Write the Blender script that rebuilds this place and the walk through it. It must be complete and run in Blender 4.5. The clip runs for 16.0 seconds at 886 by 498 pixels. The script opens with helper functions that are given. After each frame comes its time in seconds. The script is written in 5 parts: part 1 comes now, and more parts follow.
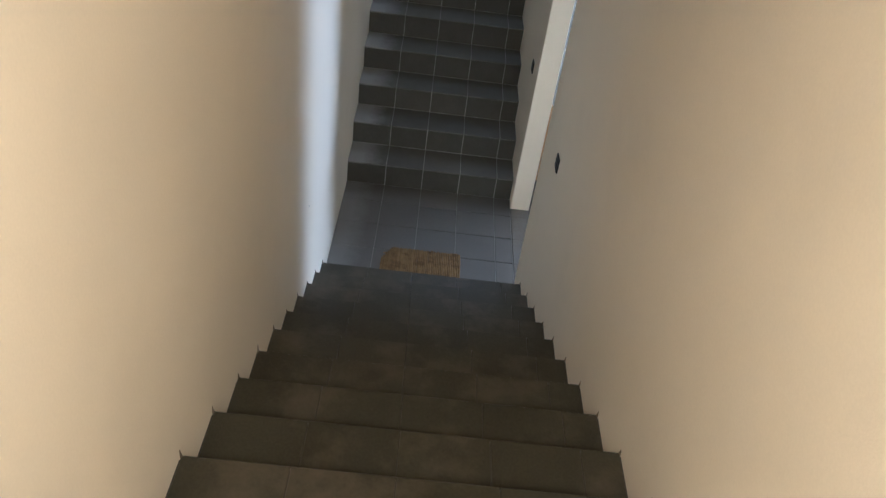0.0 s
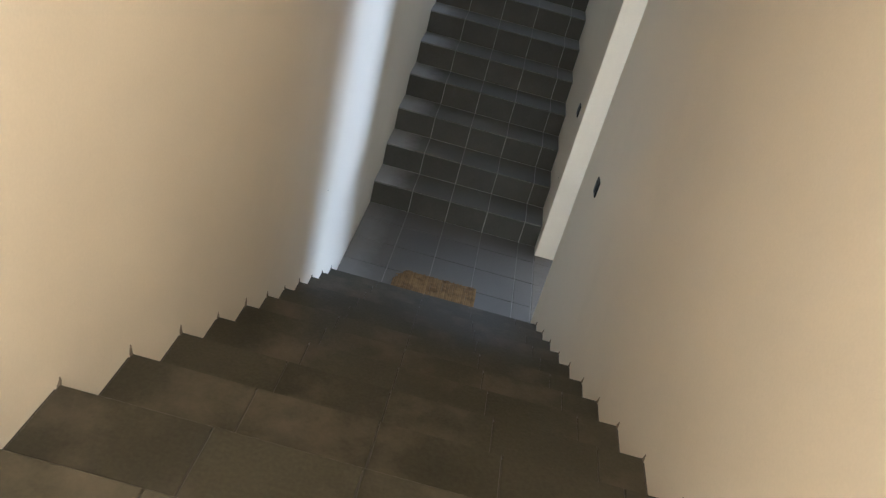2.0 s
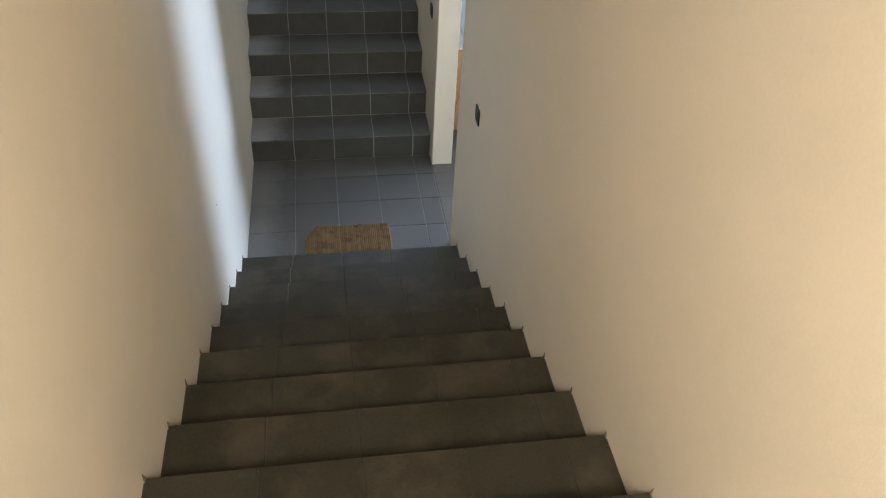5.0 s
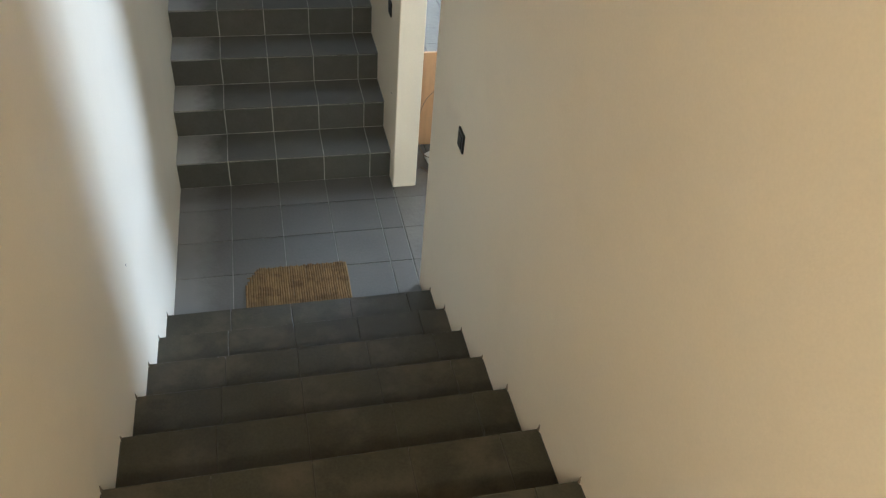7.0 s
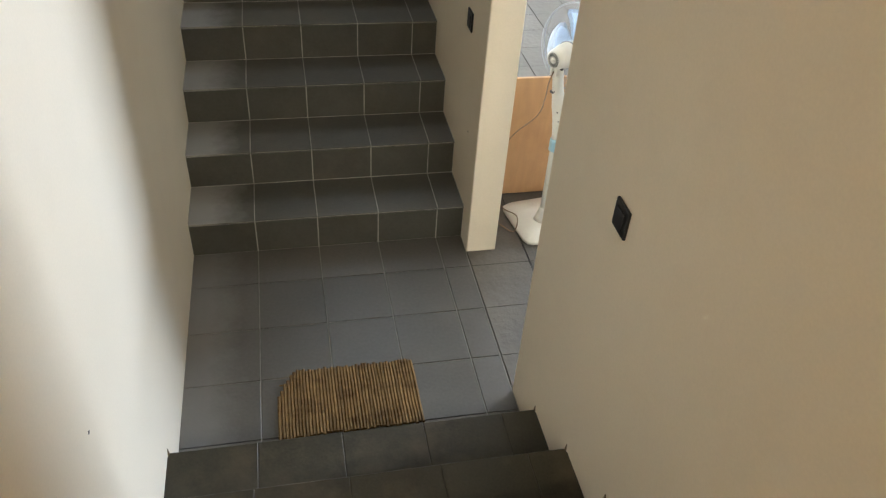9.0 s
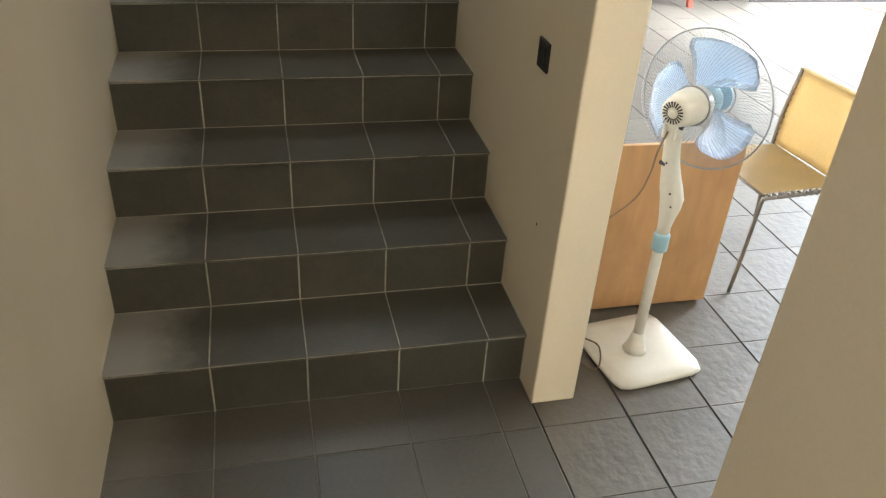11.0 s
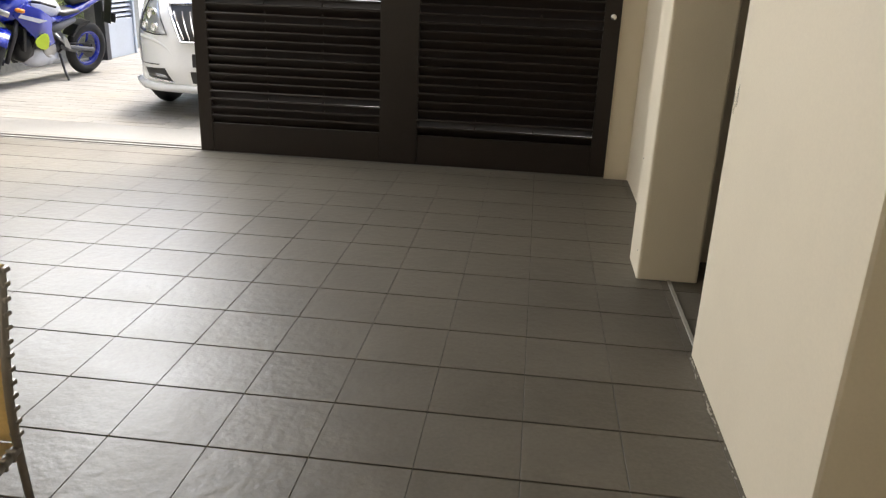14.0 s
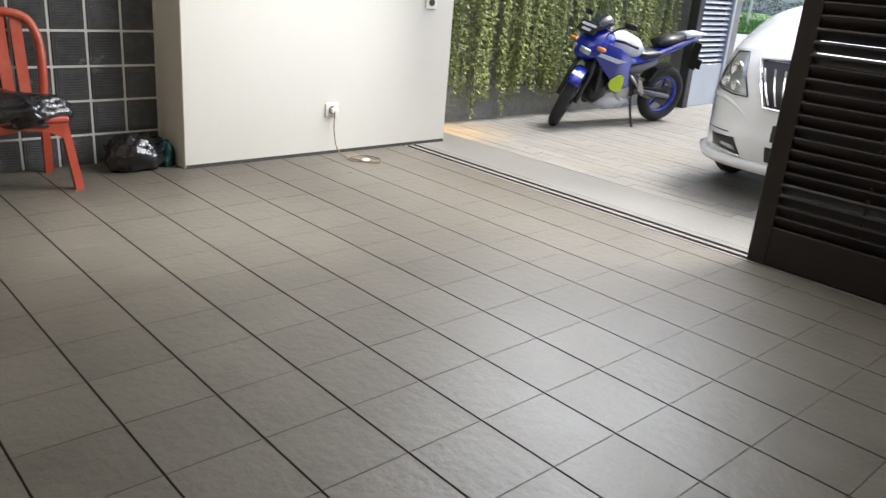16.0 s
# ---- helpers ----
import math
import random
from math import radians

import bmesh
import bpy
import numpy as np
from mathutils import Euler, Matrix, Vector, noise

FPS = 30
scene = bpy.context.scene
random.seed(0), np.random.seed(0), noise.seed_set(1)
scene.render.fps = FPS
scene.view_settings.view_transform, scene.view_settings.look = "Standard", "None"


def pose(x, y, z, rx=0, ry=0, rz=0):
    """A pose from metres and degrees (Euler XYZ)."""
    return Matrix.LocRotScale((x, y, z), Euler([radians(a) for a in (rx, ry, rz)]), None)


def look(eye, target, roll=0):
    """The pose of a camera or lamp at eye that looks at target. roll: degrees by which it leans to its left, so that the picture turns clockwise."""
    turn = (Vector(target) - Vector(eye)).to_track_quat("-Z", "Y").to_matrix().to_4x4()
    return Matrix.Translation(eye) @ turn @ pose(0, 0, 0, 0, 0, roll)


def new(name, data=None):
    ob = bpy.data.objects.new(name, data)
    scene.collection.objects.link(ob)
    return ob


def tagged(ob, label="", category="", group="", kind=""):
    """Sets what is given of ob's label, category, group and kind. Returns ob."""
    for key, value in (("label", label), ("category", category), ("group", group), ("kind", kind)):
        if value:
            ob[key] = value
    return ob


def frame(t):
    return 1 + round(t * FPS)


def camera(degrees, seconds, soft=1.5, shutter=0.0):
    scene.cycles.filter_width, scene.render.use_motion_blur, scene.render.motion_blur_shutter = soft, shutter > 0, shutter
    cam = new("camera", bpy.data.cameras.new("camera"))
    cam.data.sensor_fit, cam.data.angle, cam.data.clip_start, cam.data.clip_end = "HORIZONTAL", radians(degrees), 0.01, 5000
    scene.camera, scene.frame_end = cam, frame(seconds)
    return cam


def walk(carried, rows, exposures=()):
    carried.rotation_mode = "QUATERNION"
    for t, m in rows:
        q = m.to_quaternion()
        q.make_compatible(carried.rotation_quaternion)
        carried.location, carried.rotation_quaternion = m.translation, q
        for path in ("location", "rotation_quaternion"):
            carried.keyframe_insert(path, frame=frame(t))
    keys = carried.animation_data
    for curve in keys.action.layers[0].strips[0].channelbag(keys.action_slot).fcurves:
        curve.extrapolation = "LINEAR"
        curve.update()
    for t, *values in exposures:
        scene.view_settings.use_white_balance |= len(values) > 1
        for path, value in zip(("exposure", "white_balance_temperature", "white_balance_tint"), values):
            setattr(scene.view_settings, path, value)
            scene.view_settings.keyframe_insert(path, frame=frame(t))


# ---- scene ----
cam = camera(59.3, 16.0, soft=1.25, shutter=0.15)
PATH = [
    (0, (0.576, -4.128, 3.509), (0.66, -2.54, 2.296), 8.3),
    (0.5, (0.606, -4.133, 3.461), (0.764, -2.644, 2.136), 10.3),
    (1, (0.65, -4.106, 3.47), (0.855, -2.588, 2.184), 9.4),
    (1.5, (0.614, -4.097, 3.277), (0.63, -2.355, 2.295), 9.3),
    (2, (0.643, -4.126, 2.95), (0.646, -2.407, 1.927), 15.4),
    (2.5, (0.64, -4.113, 2.977), (0.759, -2.44, 1.889), 16.2),
    (3, (0.641, -4.084, 3.358), (0.808, -2.572, 2.059), 8.8),
    (5.5, (0.554, -3.623, 3.423), (0.822, -2.134, 2.116), 3.1),
    (6, (0.612, -3.417, 3.359), (0.816, -1.856, 2.124), 2.6),
    (6.5, (0.607, -3.207, 3.217), (0.937, -1.679, 1.97), 3.6),
    (7, (0.556, -2.968, 3.075), (0.975, -1.514, 1.767), 5.7),
    (7.5, (0.564, -2.716, 2.941), (0.943, -1.28, 1.602), 6.1),
    (8, (0.526, -2.456, 2.824), (0.92, -1.005, 1.505), 6.5),
    (8.5, (0.534, -2.145, 2.643), (0.902, -0.659, 1.357), 6.6),
    (9, (0.501, -1.848, 2.522), (0.868, -0.346, 1.253), 4.3),
    (11.3, (0.528, -0.514, 1.745), (0.991, 1.13, 0.704), 4.3),
    (11.5, (0.542, -0.384, 1.698), (1.068, 1.25, 0.672), 4.2),
    (12, (0.567, -0.122, 1.551), (1.403, 1.42, 0.59), 3.5),
    (12.5, (0.715, 0.148, 1.428), (1.923, 1.498, 0.581), 2.3),
    (13, (0.919, 0.428, 1.361), (2.519, 1.365, 0.613), -0.1),
    (13.5, (1.272, 0.622, 1.34), (3.083, 1.119, 0.655), 0.2),
    (13.7, (1.414, 0.666, 1.35), (3.26, 1.018, 0.667), 0.9),
    (14, (1.626, 0.732, 1.338), (3.496, 0.933, 0.656), 2.4),
    (14.5, (2.003, 0.81, 1.325), (3.856, 1.14, 0.648), 5.0),
    (15, (2.381, 0.897, 1.336), (4.055, 1.746, 0.645), 6.9),
    (15.5, (2.706, 1.13, 1.342), (4.186, 2.264, 0.62), 6.2),
    (16, (3.071, 1.352, 1.343), (4.364, 2.72, 0.669), 4.7),
]
EXPOSURES = [(0, 3.4, 4690, 10), (0.5, 3.42, 4690, 10), (1, 3.5, 4690, 10), (1.5, 3.48, 4700, 10), (2, 3.58, 4740, 9), (2.5, 3.62, 4780, 9), (3, 3.62, 4780, 9), (5.5, 3.75, 4800, 7), (7, 3.85, 4950, 4), (8, 3.92, 5150, 4), (9, 3.82, 5550, 7), (11.3, 3.8, 6050, 7), (11.5, 3.75, 6100, 7), (12, 3.38, 6250, 9),
             (12.5, 2.65, 6550, 10), (13, 2.3, 6650, 10), (13.5, 2.1, 6750, 10), (14, 2.02, 6850, 10), (14.5, 2.0, 6800, 10), (15, 1.88, 6600, 10), (15.5, 1.65, 6550, 9), (16, 1.5, 6550, 9)]
walk(cam, [(t, look(eye, target, roll)) for t, eye, target, roll in PATH], EXPOSURES)

# ---------------------------------------------------------------- light
GATE_LAMP_X = 7.12
world = bpy.data.worlds.new("overcast_sky")
scene.world = world
world.use_nodes = True
wn, wl = world.node_tree.nodes, world.node_tree.links
sky = wn.new("ShaderNodeTexSky")
sky.sky_type = "NISHITA"
sky.sun_disc = False
sky.sun_elevation, sky.sun_rotation = radians(62), radians(103)
sky.air_density, sky.dust_density = 1.0, 4.0
wl.new(sky.outputs["Color"], wn["Background"].inputs["Color"])
wn["Background"].inputs["Strength"].default_value = 0.15


def lamp(name, kind, energy, colour, m, size=0.3, size_y=None, label=""):
    data = bpy.data.lights.new(name, kind)
    data.energy, data.color = energy, colour
    if kind == "SUN":
        data.angle = size
    elif kind == "AREA":
        data.size = size
        if size_y:
            data.shape, data.size_y = "RECTANGLE", size_y
    else:
        data.shadow_soft_size = size
    ob = new(name, data)
    ob.matrix_world = m
    return ob


lamp("sun", "SUN", 1.35, (0.92, 0.97, 1.0), look((19, 2.5, 21), (8, 5, 0)), radians(14))
# ceiling lamp on the upper floor, behind and above the head of the stairs
lamp("upper_floor_light", "AREA", 9.5, (1.0, 0.78, 0.515), look((0.68, -4.9, 4.33), (0.68, -4.2, 0)), 0.7)
# the sky's light through the upper part of the gateway
lamp("gateway_daylight", "AREA", 54.0, (0.93, 0.96, 1.0), look((GATE_LAMP_X, 4.13, 2.06), (0.0, 2.9, 0.3)), 1.95, 1.36)
# added fill light in the made-up opening of the garage ceiling
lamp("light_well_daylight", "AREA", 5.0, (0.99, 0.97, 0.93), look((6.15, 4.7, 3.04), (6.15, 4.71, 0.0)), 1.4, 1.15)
# cool fill light added in the upper part of the second flight, without a window
lamp("stair_head_daylight", "AREA", 2.8, (0.92, 0.97, 1.0), look((1.33, 3.7, 3.5), (0.0, 3.6, 2.5)), 1.3, 0.9)


# ---------------------------------------------------------------- materials
def material(name, colour, rough=0.6, metal=0.0, vary=0.12, scale=6.0, grain=60.0, bump=0.0, bump_scale=None, spec=0.5, per_piece=0.0,
             stain=None, stain_scale=1.5, stain_amount=0.0, stretch=(1, 1, 1), rough_vary=0.08, coat=0.0):
    """A principled material with broad and fine variation of colour and roughness, relief, and stains with a shape of their own."""
    mat = bpy.data.materials.new(name)
    mat.use_nodes = True
    n, l = mat.node_tree.nodes, mat.node_tree.links
    bsdf = n["Principled BSDF"]
    tc = n.new("ShaderNodeTexCoord")
    mp = n.new("ShaderNodeMapping")
    mp.inputs["Scale"].default_value = stretch
    geo = n.new("ShaderNodeNewGeometry")
    l.new(geo.outputs["Position"], mp.inputs["Vector"])
    big, fine = n.new("ShaderNodeTexNoise"), n.new("ShaderNodeTexNoise")
    big.inputs["Scale"].default_value, big.inputs["Detail"].default_value = scale, 5
    fine.inputs["Scale"].default_value, fine.inputs["Detail"].default_value = grain, 4
    for t in (big, fine):
        l.new(mp.outputs["Vector"], t.inputs["Vector"])
    mixn = n.new("ShaderNodeMath")
    mixn.operation = "ADD"
    l.new(big.outputs["Fac"], mixn.inputs[0])
    l.new(fine.outputs["Fac"], mixn.inputs[1])
    rng = n.new("ShaderNodeMapRange")
    rng.inputs["From Min"].default_value, rng.inputs["From Max"].default_value = 0.6, 1.4
    rng.inputs["To Min"].default_value, rng.inputs["To Max"].default_value = 1 - vary, 1 + vary
    l.new(mixn.outputs[0], rng.inputs["Value"])
    value = rng.outputs["Result"]
    if per_piece:
        info = n.new("ShaderNodeObjectInfo")
        pr = n.new("ShaderNodeMapRange")
        pr.inputs["To Min"].default_value, pr.inputs["To Max"].default_value = 1 - per_piece, 1 + per_piece
        l.new(info.outputs["Random"], pr.inputs["Value"])
        mul = n.new("ShaderNodeMath")
        mul.operation = "MULTIPLY"
        l.new(value, mul.inputs[0])
        l.new(pr.outputs["Result"], mul.inputs[1])
        value = mul.outputs[0]
    vm = n.new("ShaderNodeVectorMath")
    vm.operation = "SCALE"
    vm.inputs[0].default_value = colour
    l.new(value, vm.inputs["Scale"])
    out = vm.outputs["Vector"]
    if stain:
        sn = n.new("ShaderNodeTexNoise")
        sn.inputs["Scale"].default_value, sn.inputs["Detail"].default_value, sn.inputs["Roughness"].default_value = stain_scale, 6, 0.65
        l.new(geo.outputs["Position"], sn.inputs["Vector"])
        sr = n.new("ShaderNodeMapRange")
        sr.inputs["From Min"].default_value, sr.inputs["From Max"].default_value = 0.5, 0.72
        sr.inputs["To Max"].default_value = stain_amount
        l.new(sn.outputs["Fac"], sr.inputs["Value"])
        mx = n.new("ShaderNodeMix")
        mx.data_type = "RGBA"
        l.new(sr.outputs["Result"], mx.inputs["Factor"])
        l.new(out, mx.inputs[6])
        mx.inputs[7].default_value = (*stain, 1)
        out = mx.outputs[2]
    l.new(out, bsdf.inputs["Base Color"])
    rr = n.new("ShaderNodeMapRange")
    rr.inputs["From Min"].default_value, rr.inputs["From Max"].default_value = 0.3, 0.7
    rr.inputs["To Min"].default_value, rr.inputs["To Max"].default_value = max(rough - rough_vary, 0.02), min(rough + rough_vary, 1)
    l.new(big.outputs["Fac"], rr.inputs["Value"])
    l.new(rr.outputs["Result"], bsdf.inputs["Roughness"])
    bsdf.inputs["Metallic"].default_value = metal
    bsdf.inputs["Specular IOR Level"].default_value = spec
    bsdf.inputs["Coat Weight"].default_value = coat
    if bump:
        bt = n.new("ShaderNodeTexNoise")
        bt.inputs["Scale"].default_value, bt.inputs["Detail"].default_value = bump_scale or grain, 3
        l.new(mp.outputs["Vector"], bt.inputs["Vector"])
        bp = n.new("ShaderNodeBump")
        bp.inputs["Strength"].default_value, bp.inputs["Distance"].default_value = 1.0, bump
        l.new(bt.outputs["Fac"], bp.inputs["Height"])
        l.new(bp.outputs["Normal"], bsdf.inputs["Normal"])
    return mat


def glass(name, colour, rough=0.02, transmission=1.0):
    mat = bpy.data.materials.new(name)
    mat.use_nodes = True
    b = mat.node_tree.nodes["Principled BSDF"]
    b.inputs["Base Color"].default_value = (*colour, 1)
    b.inputs["Roughness"].default_value = rough
    b.inputs["Transmission Weight"].default_value = transmission
    b.inputs["IOR"].default_value = 1.45
    return mat


WALL = material("cream_wall_paint", (0.79, 0.71, 0.57), 0.55, vary=0.04, scale=1.2, grain=140, bump=0.0003, bump_scale=220, spec=0.3,
                stain=(0.55, 0.49, 0.38), stain_scale=2.2, stain_amount=0.12)
WHITE_WALL = material("white_wall_paint", (0.64, 0.62, 0.565), 0.6, vary=0.03, scale=1.0, grain=120, bump=0.0006, bump_scale=200, spec=0.3,
                      stain=(0.62, 0.58, 0.50), stain_scale=1.6, stain_amount=0.12)
CEIL = material("white_ceiling_paint", (0.78, 0.76, 0.72), 0.8, vary=0.03, spec=0.2)
STAIR_TILE = material("dark_slate_stair_tile", (0.067, 0.065, 0.054), 0.33, vary=0.17, scale=5, grain=70, bump=0.0004, bump_scale=60, per_piece=0.06,
                      rough_vary=0.04, spec=0.6, stain=(0.115, 0.104, 0.084), stain_scale=6, stain_amount=0.4)
TREAD_TILE = material("dusty_brown_stair_tile", (0.036, 0.032, 0.0195), 0.40, vary=0.34, scale=4, grain=120, bump=0.0006, bump_scale=90, per_piece=0.10,
                      rough_vary=0.05, spec=0.32, stain=(0.095, 0.076, 0.050), stain_scale=3.4, stain_amount=0.7)
FLOOR_TILE = material("textured_grey_floor_tile", (0.116, 0.104, 0.085), 0.47, spec=0.42, vary=0.19, scale=4, grain=90, bump=0.0031, bump_scale=26, per_piece=0.07,
                      stain=(0.064, 0.058, 0.048), stain_scale=2.6, stain_amount=0.35, rough_vary=0.035, stretch=(1.0, 0.85, 1.0))
LANDING_TILE = material("grey_landing_tile", (0.086, 0.080, 0.070), 0.38, vary=0.18, scale=4, grain=70, bump=0.0004, bump_scale=60, per_piece=0.06,
                        rough_vary=0.04)
def painted_wall_sheen(mat, reach, colour, amount):
    """Paints the wall's pale reflection into flat tiles, in a ragged strip along x = 0."""
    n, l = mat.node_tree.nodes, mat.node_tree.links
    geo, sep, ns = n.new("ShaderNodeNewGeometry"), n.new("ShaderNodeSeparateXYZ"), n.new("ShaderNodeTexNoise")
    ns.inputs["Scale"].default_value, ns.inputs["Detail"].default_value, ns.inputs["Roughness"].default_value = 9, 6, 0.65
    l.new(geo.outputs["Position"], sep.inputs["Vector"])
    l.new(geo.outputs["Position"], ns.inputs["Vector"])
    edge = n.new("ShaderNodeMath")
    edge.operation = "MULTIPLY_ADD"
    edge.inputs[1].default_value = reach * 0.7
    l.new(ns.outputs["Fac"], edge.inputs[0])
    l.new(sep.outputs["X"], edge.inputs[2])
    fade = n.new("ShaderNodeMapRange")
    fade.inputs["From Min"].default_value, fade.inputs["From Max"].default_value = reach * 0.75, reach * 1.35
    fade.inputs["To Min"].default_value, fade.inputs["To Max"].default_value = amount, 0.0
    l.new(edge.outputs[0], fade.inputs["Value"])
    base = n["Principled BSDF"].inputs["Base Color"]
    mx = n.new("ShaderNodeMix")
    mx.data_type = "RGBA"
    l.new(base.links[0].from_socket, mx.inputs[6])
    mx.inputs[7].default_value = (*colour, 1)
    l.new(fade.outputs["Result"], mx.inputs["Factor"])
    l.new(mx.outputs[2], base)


STAIR_TREAD = material("slate_tread_tile_sheen", (0.067, 0.065, 0.054), 0.33, vary=0.17, scale=5, grain=70, bump=0.0004, bump_scale=60, per_piece=0.06,
                       rough_vary=0.04, spec=0.6, stain=(0.115, 0.104, 0.084), stain_scale=6, stain_amount=0.4)
# the left wall's reflection, painted pale into tread and landing colour
painted_wall_sheen(STAIR_TREAD, 0.27, (0.30, 0.295, 0.285), 0.9)
painted_wall_sheen(LANDING_TILE, 0.24, (0.19, 0.186, 0.178), 0.7)
GROUT_LIGHT = material("pale_grout", (0.22, 0.21, 0.19), 0.9, vary=0.3, scale=9)
GROUT_DRIVE = material("drive_joint_sand", (0.14, 0.132, 0.118), 0.9, vary=0.3)
GROUT_STAIR = material("whitish_stair_grout", (0.40, 0.385, 0.34), 0.9, vary=0.35, scale=8, stain=(0.12, 0.11, 0.10), stain_scale=5, stain_amount=0.6)
GROUT_NOSE = material("worn_nosing_grout", (0.30, 0.29, 0.26), 0.9, vary=0.4, scale=14, stain=(0.06, 0.058, 0.05), stain_scale=7, stain_amount=0.95)
GROUT_DARK = material("dark_grout", (0.035, 0.032, 0.028), 0.9, vary=0.4, scale=9, stain=(0.28, 0.26, 0.23), stain_scale=1.3, stain_amount=0.2)
CONCRETE = material("grey_concrete", (0.24, 0.24, 0.22), 0.85, vary=0.3, scale=1.6, grain=30, bump=0.003, bump_scale=20,
                    stain=(0.11, 0.12, 0.09), stain_scale=1.0, stain_amount=0.6)
PAVING = material("pale_driveway_paver", (0.213, 0.203, 0.184), 0.7, vary=0.2, scale=2.0, grain=40, bump=0.002, bump_scale=40, per_piece=0.08,
                  stain=(0.25, 0.215, 0.165), stain_scale=1.3, stain_amount=0.6)
def local_stain(mat, at, reach, colour):
    """A rusty stain of ragged outline soaked into a paving material round one spot."""
    n, l = mat.node_tree.nodes, mat.node_tree.links
    geo, dist, ns = n.new("ShaderNodeNewGeometry"), n.new("ShaderNodeVectorMath"), n.new("ShaderNodeTexNoise")
    dist.operation = "DISTANCE"
    dist.inputs[1].default_value = at
    ns.inputs["Scale"].default_value, ns.inputs["Detail"].default_value = 5, 6
    l.new(geo.outputs["Position"], dist.inputs[0])
    l.new(geo.outputs["Position"], ns.inputs["Vector"])
    add = n.new("ShaderNodeMath")
    add.operation = "MULTIPLY_ADD"
    add.inputs[1].default_value = reach
    l.new(ns.outputs["Fac"], add.inputs[0])
    l.new(dist.outputs["Value"], add.inputs[2])
    fade = n.new("ShaderNodeMapRange")
    fade.inputs["From Min"].default_value, fade.inputs["From Max"].default_value = reach * 0.6, reach * 1.5
    fade.inputs["To Min"].default_value, fade.inputs["To Max"].default_value = 0.75, 0.0
    l.new(add.outputs[0], fade.inputs["Value"])
    base = n["Principled BSDF"].inputs["Base Color"]
    mx = n.new("ShaderNodeMix")
    mx.data_type = "RGBA"
    l.new(base.links[0].from_socket, mx.inputs[6])
    mx.inputs[7].default_value = (*colour, 1)
    l.new(fade.outputs["Result"], mx.inputs["Factor"])
    l.new(mx.outputs[2], base)


local_stain(PAVING, (7.62, 6.45, 0.0), 0.75, (0.50, 0.33, 0.14))
APRON = material("smooth_pale_concrete", (0.165, 0.159, 0.147), 0.6, vary=0.18, scale=1.6, grain=50, bump=0.001, bump_scale=60, stain=(0.16, 0.15, 0.135), stain_scale=1.7, stain_amount=0.5)
ASPHALT = material("pale_road", (0.26, 0.255, 0.245), 0.85, vary=0.2, scale=0.6, grain=60, bump=0.002)
GATE = material("dark_brown_painted_gate", (0.0165, 0.0115, 0.0095), 0.36, vary=0.2, scale=4, grain=60, bump=0.0004, spec=0.32)
JUTE = material("brown_jute_cord", (0.172, 0.110, 0.047), 0.95, vary=0.35, scale=20, grain=180, bump=0.003, bump_scale=260, spec=0.1, per_piece=0.15,
                stain=(0.05, 0.026, 0.010), stain_scale=13, stain_amount=0.95)
BLACK_PLASTIC = material("black_plastic", (0.018, 0.018, 0.018), 0.35, vary=0.2)
WHITE_PLASTIC = material("off_white_plastic", (0.74, 0.71, 0.63), 0.38, vary=0.04, scale=8, spec=0.5, stain=(0.55, 0.50, 0.40), stain_scale=6, stain_amount=0.25)
BLUE_PLASTIC = material("pale_blue_plastic", (0.36, 0.56, 0.66), 0.4, vary=0.05)
WIRE = material("grey_wire", (0.36, 0.37, 0.40), 0.4, metal=0.6)
CABLE = material("brown_cable", (0.22, 0.15, 0.09), 0.6)
WOOD = material("orange_brown_laminate", (0.54, 0.31, 0.14), 0.45, vary=0.16, scale=3, grain=30, stretch=(1, 1, 0.15), stain=(0.34, 0.16, 0.06), stain_scale=3, stain_amount=0.4)
WOVEN = material("yellow_tan_woven_vinyl", (0.62, 0.47, 0.24), 0.5, vary=0.16, scale=5, grain=160, bump=0.001, bump_scale=240, stain=(0.66, 0.50, 0.28), stain_scale=5, stain_amount=0.6)
TUBE = material("dark_grey_steel_tube", (0.28, 0.26, 0.24), 0.4, metal=0.7)
STEEL = material("worn_steel", (0.45, 0.45, 0.45), 0.35, metal=1.0)
DARK_STEEL = material("dark_metal", (0.06, 0.06, 0.065), 0.4, metal=0.7)
RED_PLASTIC = material("faded_red_plastic", (0.40, 0.060, 0.030), 0.42, vary=0.10, scale=6, stain=(0.52, 0.20, 0.12), stain_scale=5, stain_amount=0.3)
BAG = material("crumpled_black_plastic_bag", (0.010, 0.010, 0.011), 0.20, vary=0.2, bump=0.020, bump_scale=14, spec=0.8)
RUBBER = material("black_rubber", (0.02, 0.02, 0.02), 0.75, vary=0.2)
BIKE_BLUE = material("glossy_blue_paint", (0.008, 0.022, 0.30), 0.2, vary=0.05, coat=0.5)
BIKE_PALE = material("silver_white_paint", (0.58, 0.60, 0.66), 0.25, vary=0.05, coat=0.4)
BIKE_GREY = material("mid_grey_plastic", (0.10, 0.105, 0.115), 0.45, vary=0.1)
BIKE_LIME = material("lime_yellow_paint", (0.48, 0.62, 0.04), 0.35, vary=0.05)
ORANGE = material("amber_lens", (0.75, 0.26, 0.04), 0.25)
CAR_WHITE = material("white_car_paint", (0.78, 0.79, 0.80), 0.16, vary=0.02, coat=0.7)
CHROME = material("chrome", (0.75, 0.76, 0.78), 0.12, metal=1.0)
LENS = material("clear_lamp_lens", (0.42, 0.44, 0.47), 0.08, metal=0.5, coat=1.0)
BLACK_GLASS = material("tinted_windscreen", (0.02, 0.025, 0.03), 0.05, spec=0.8)
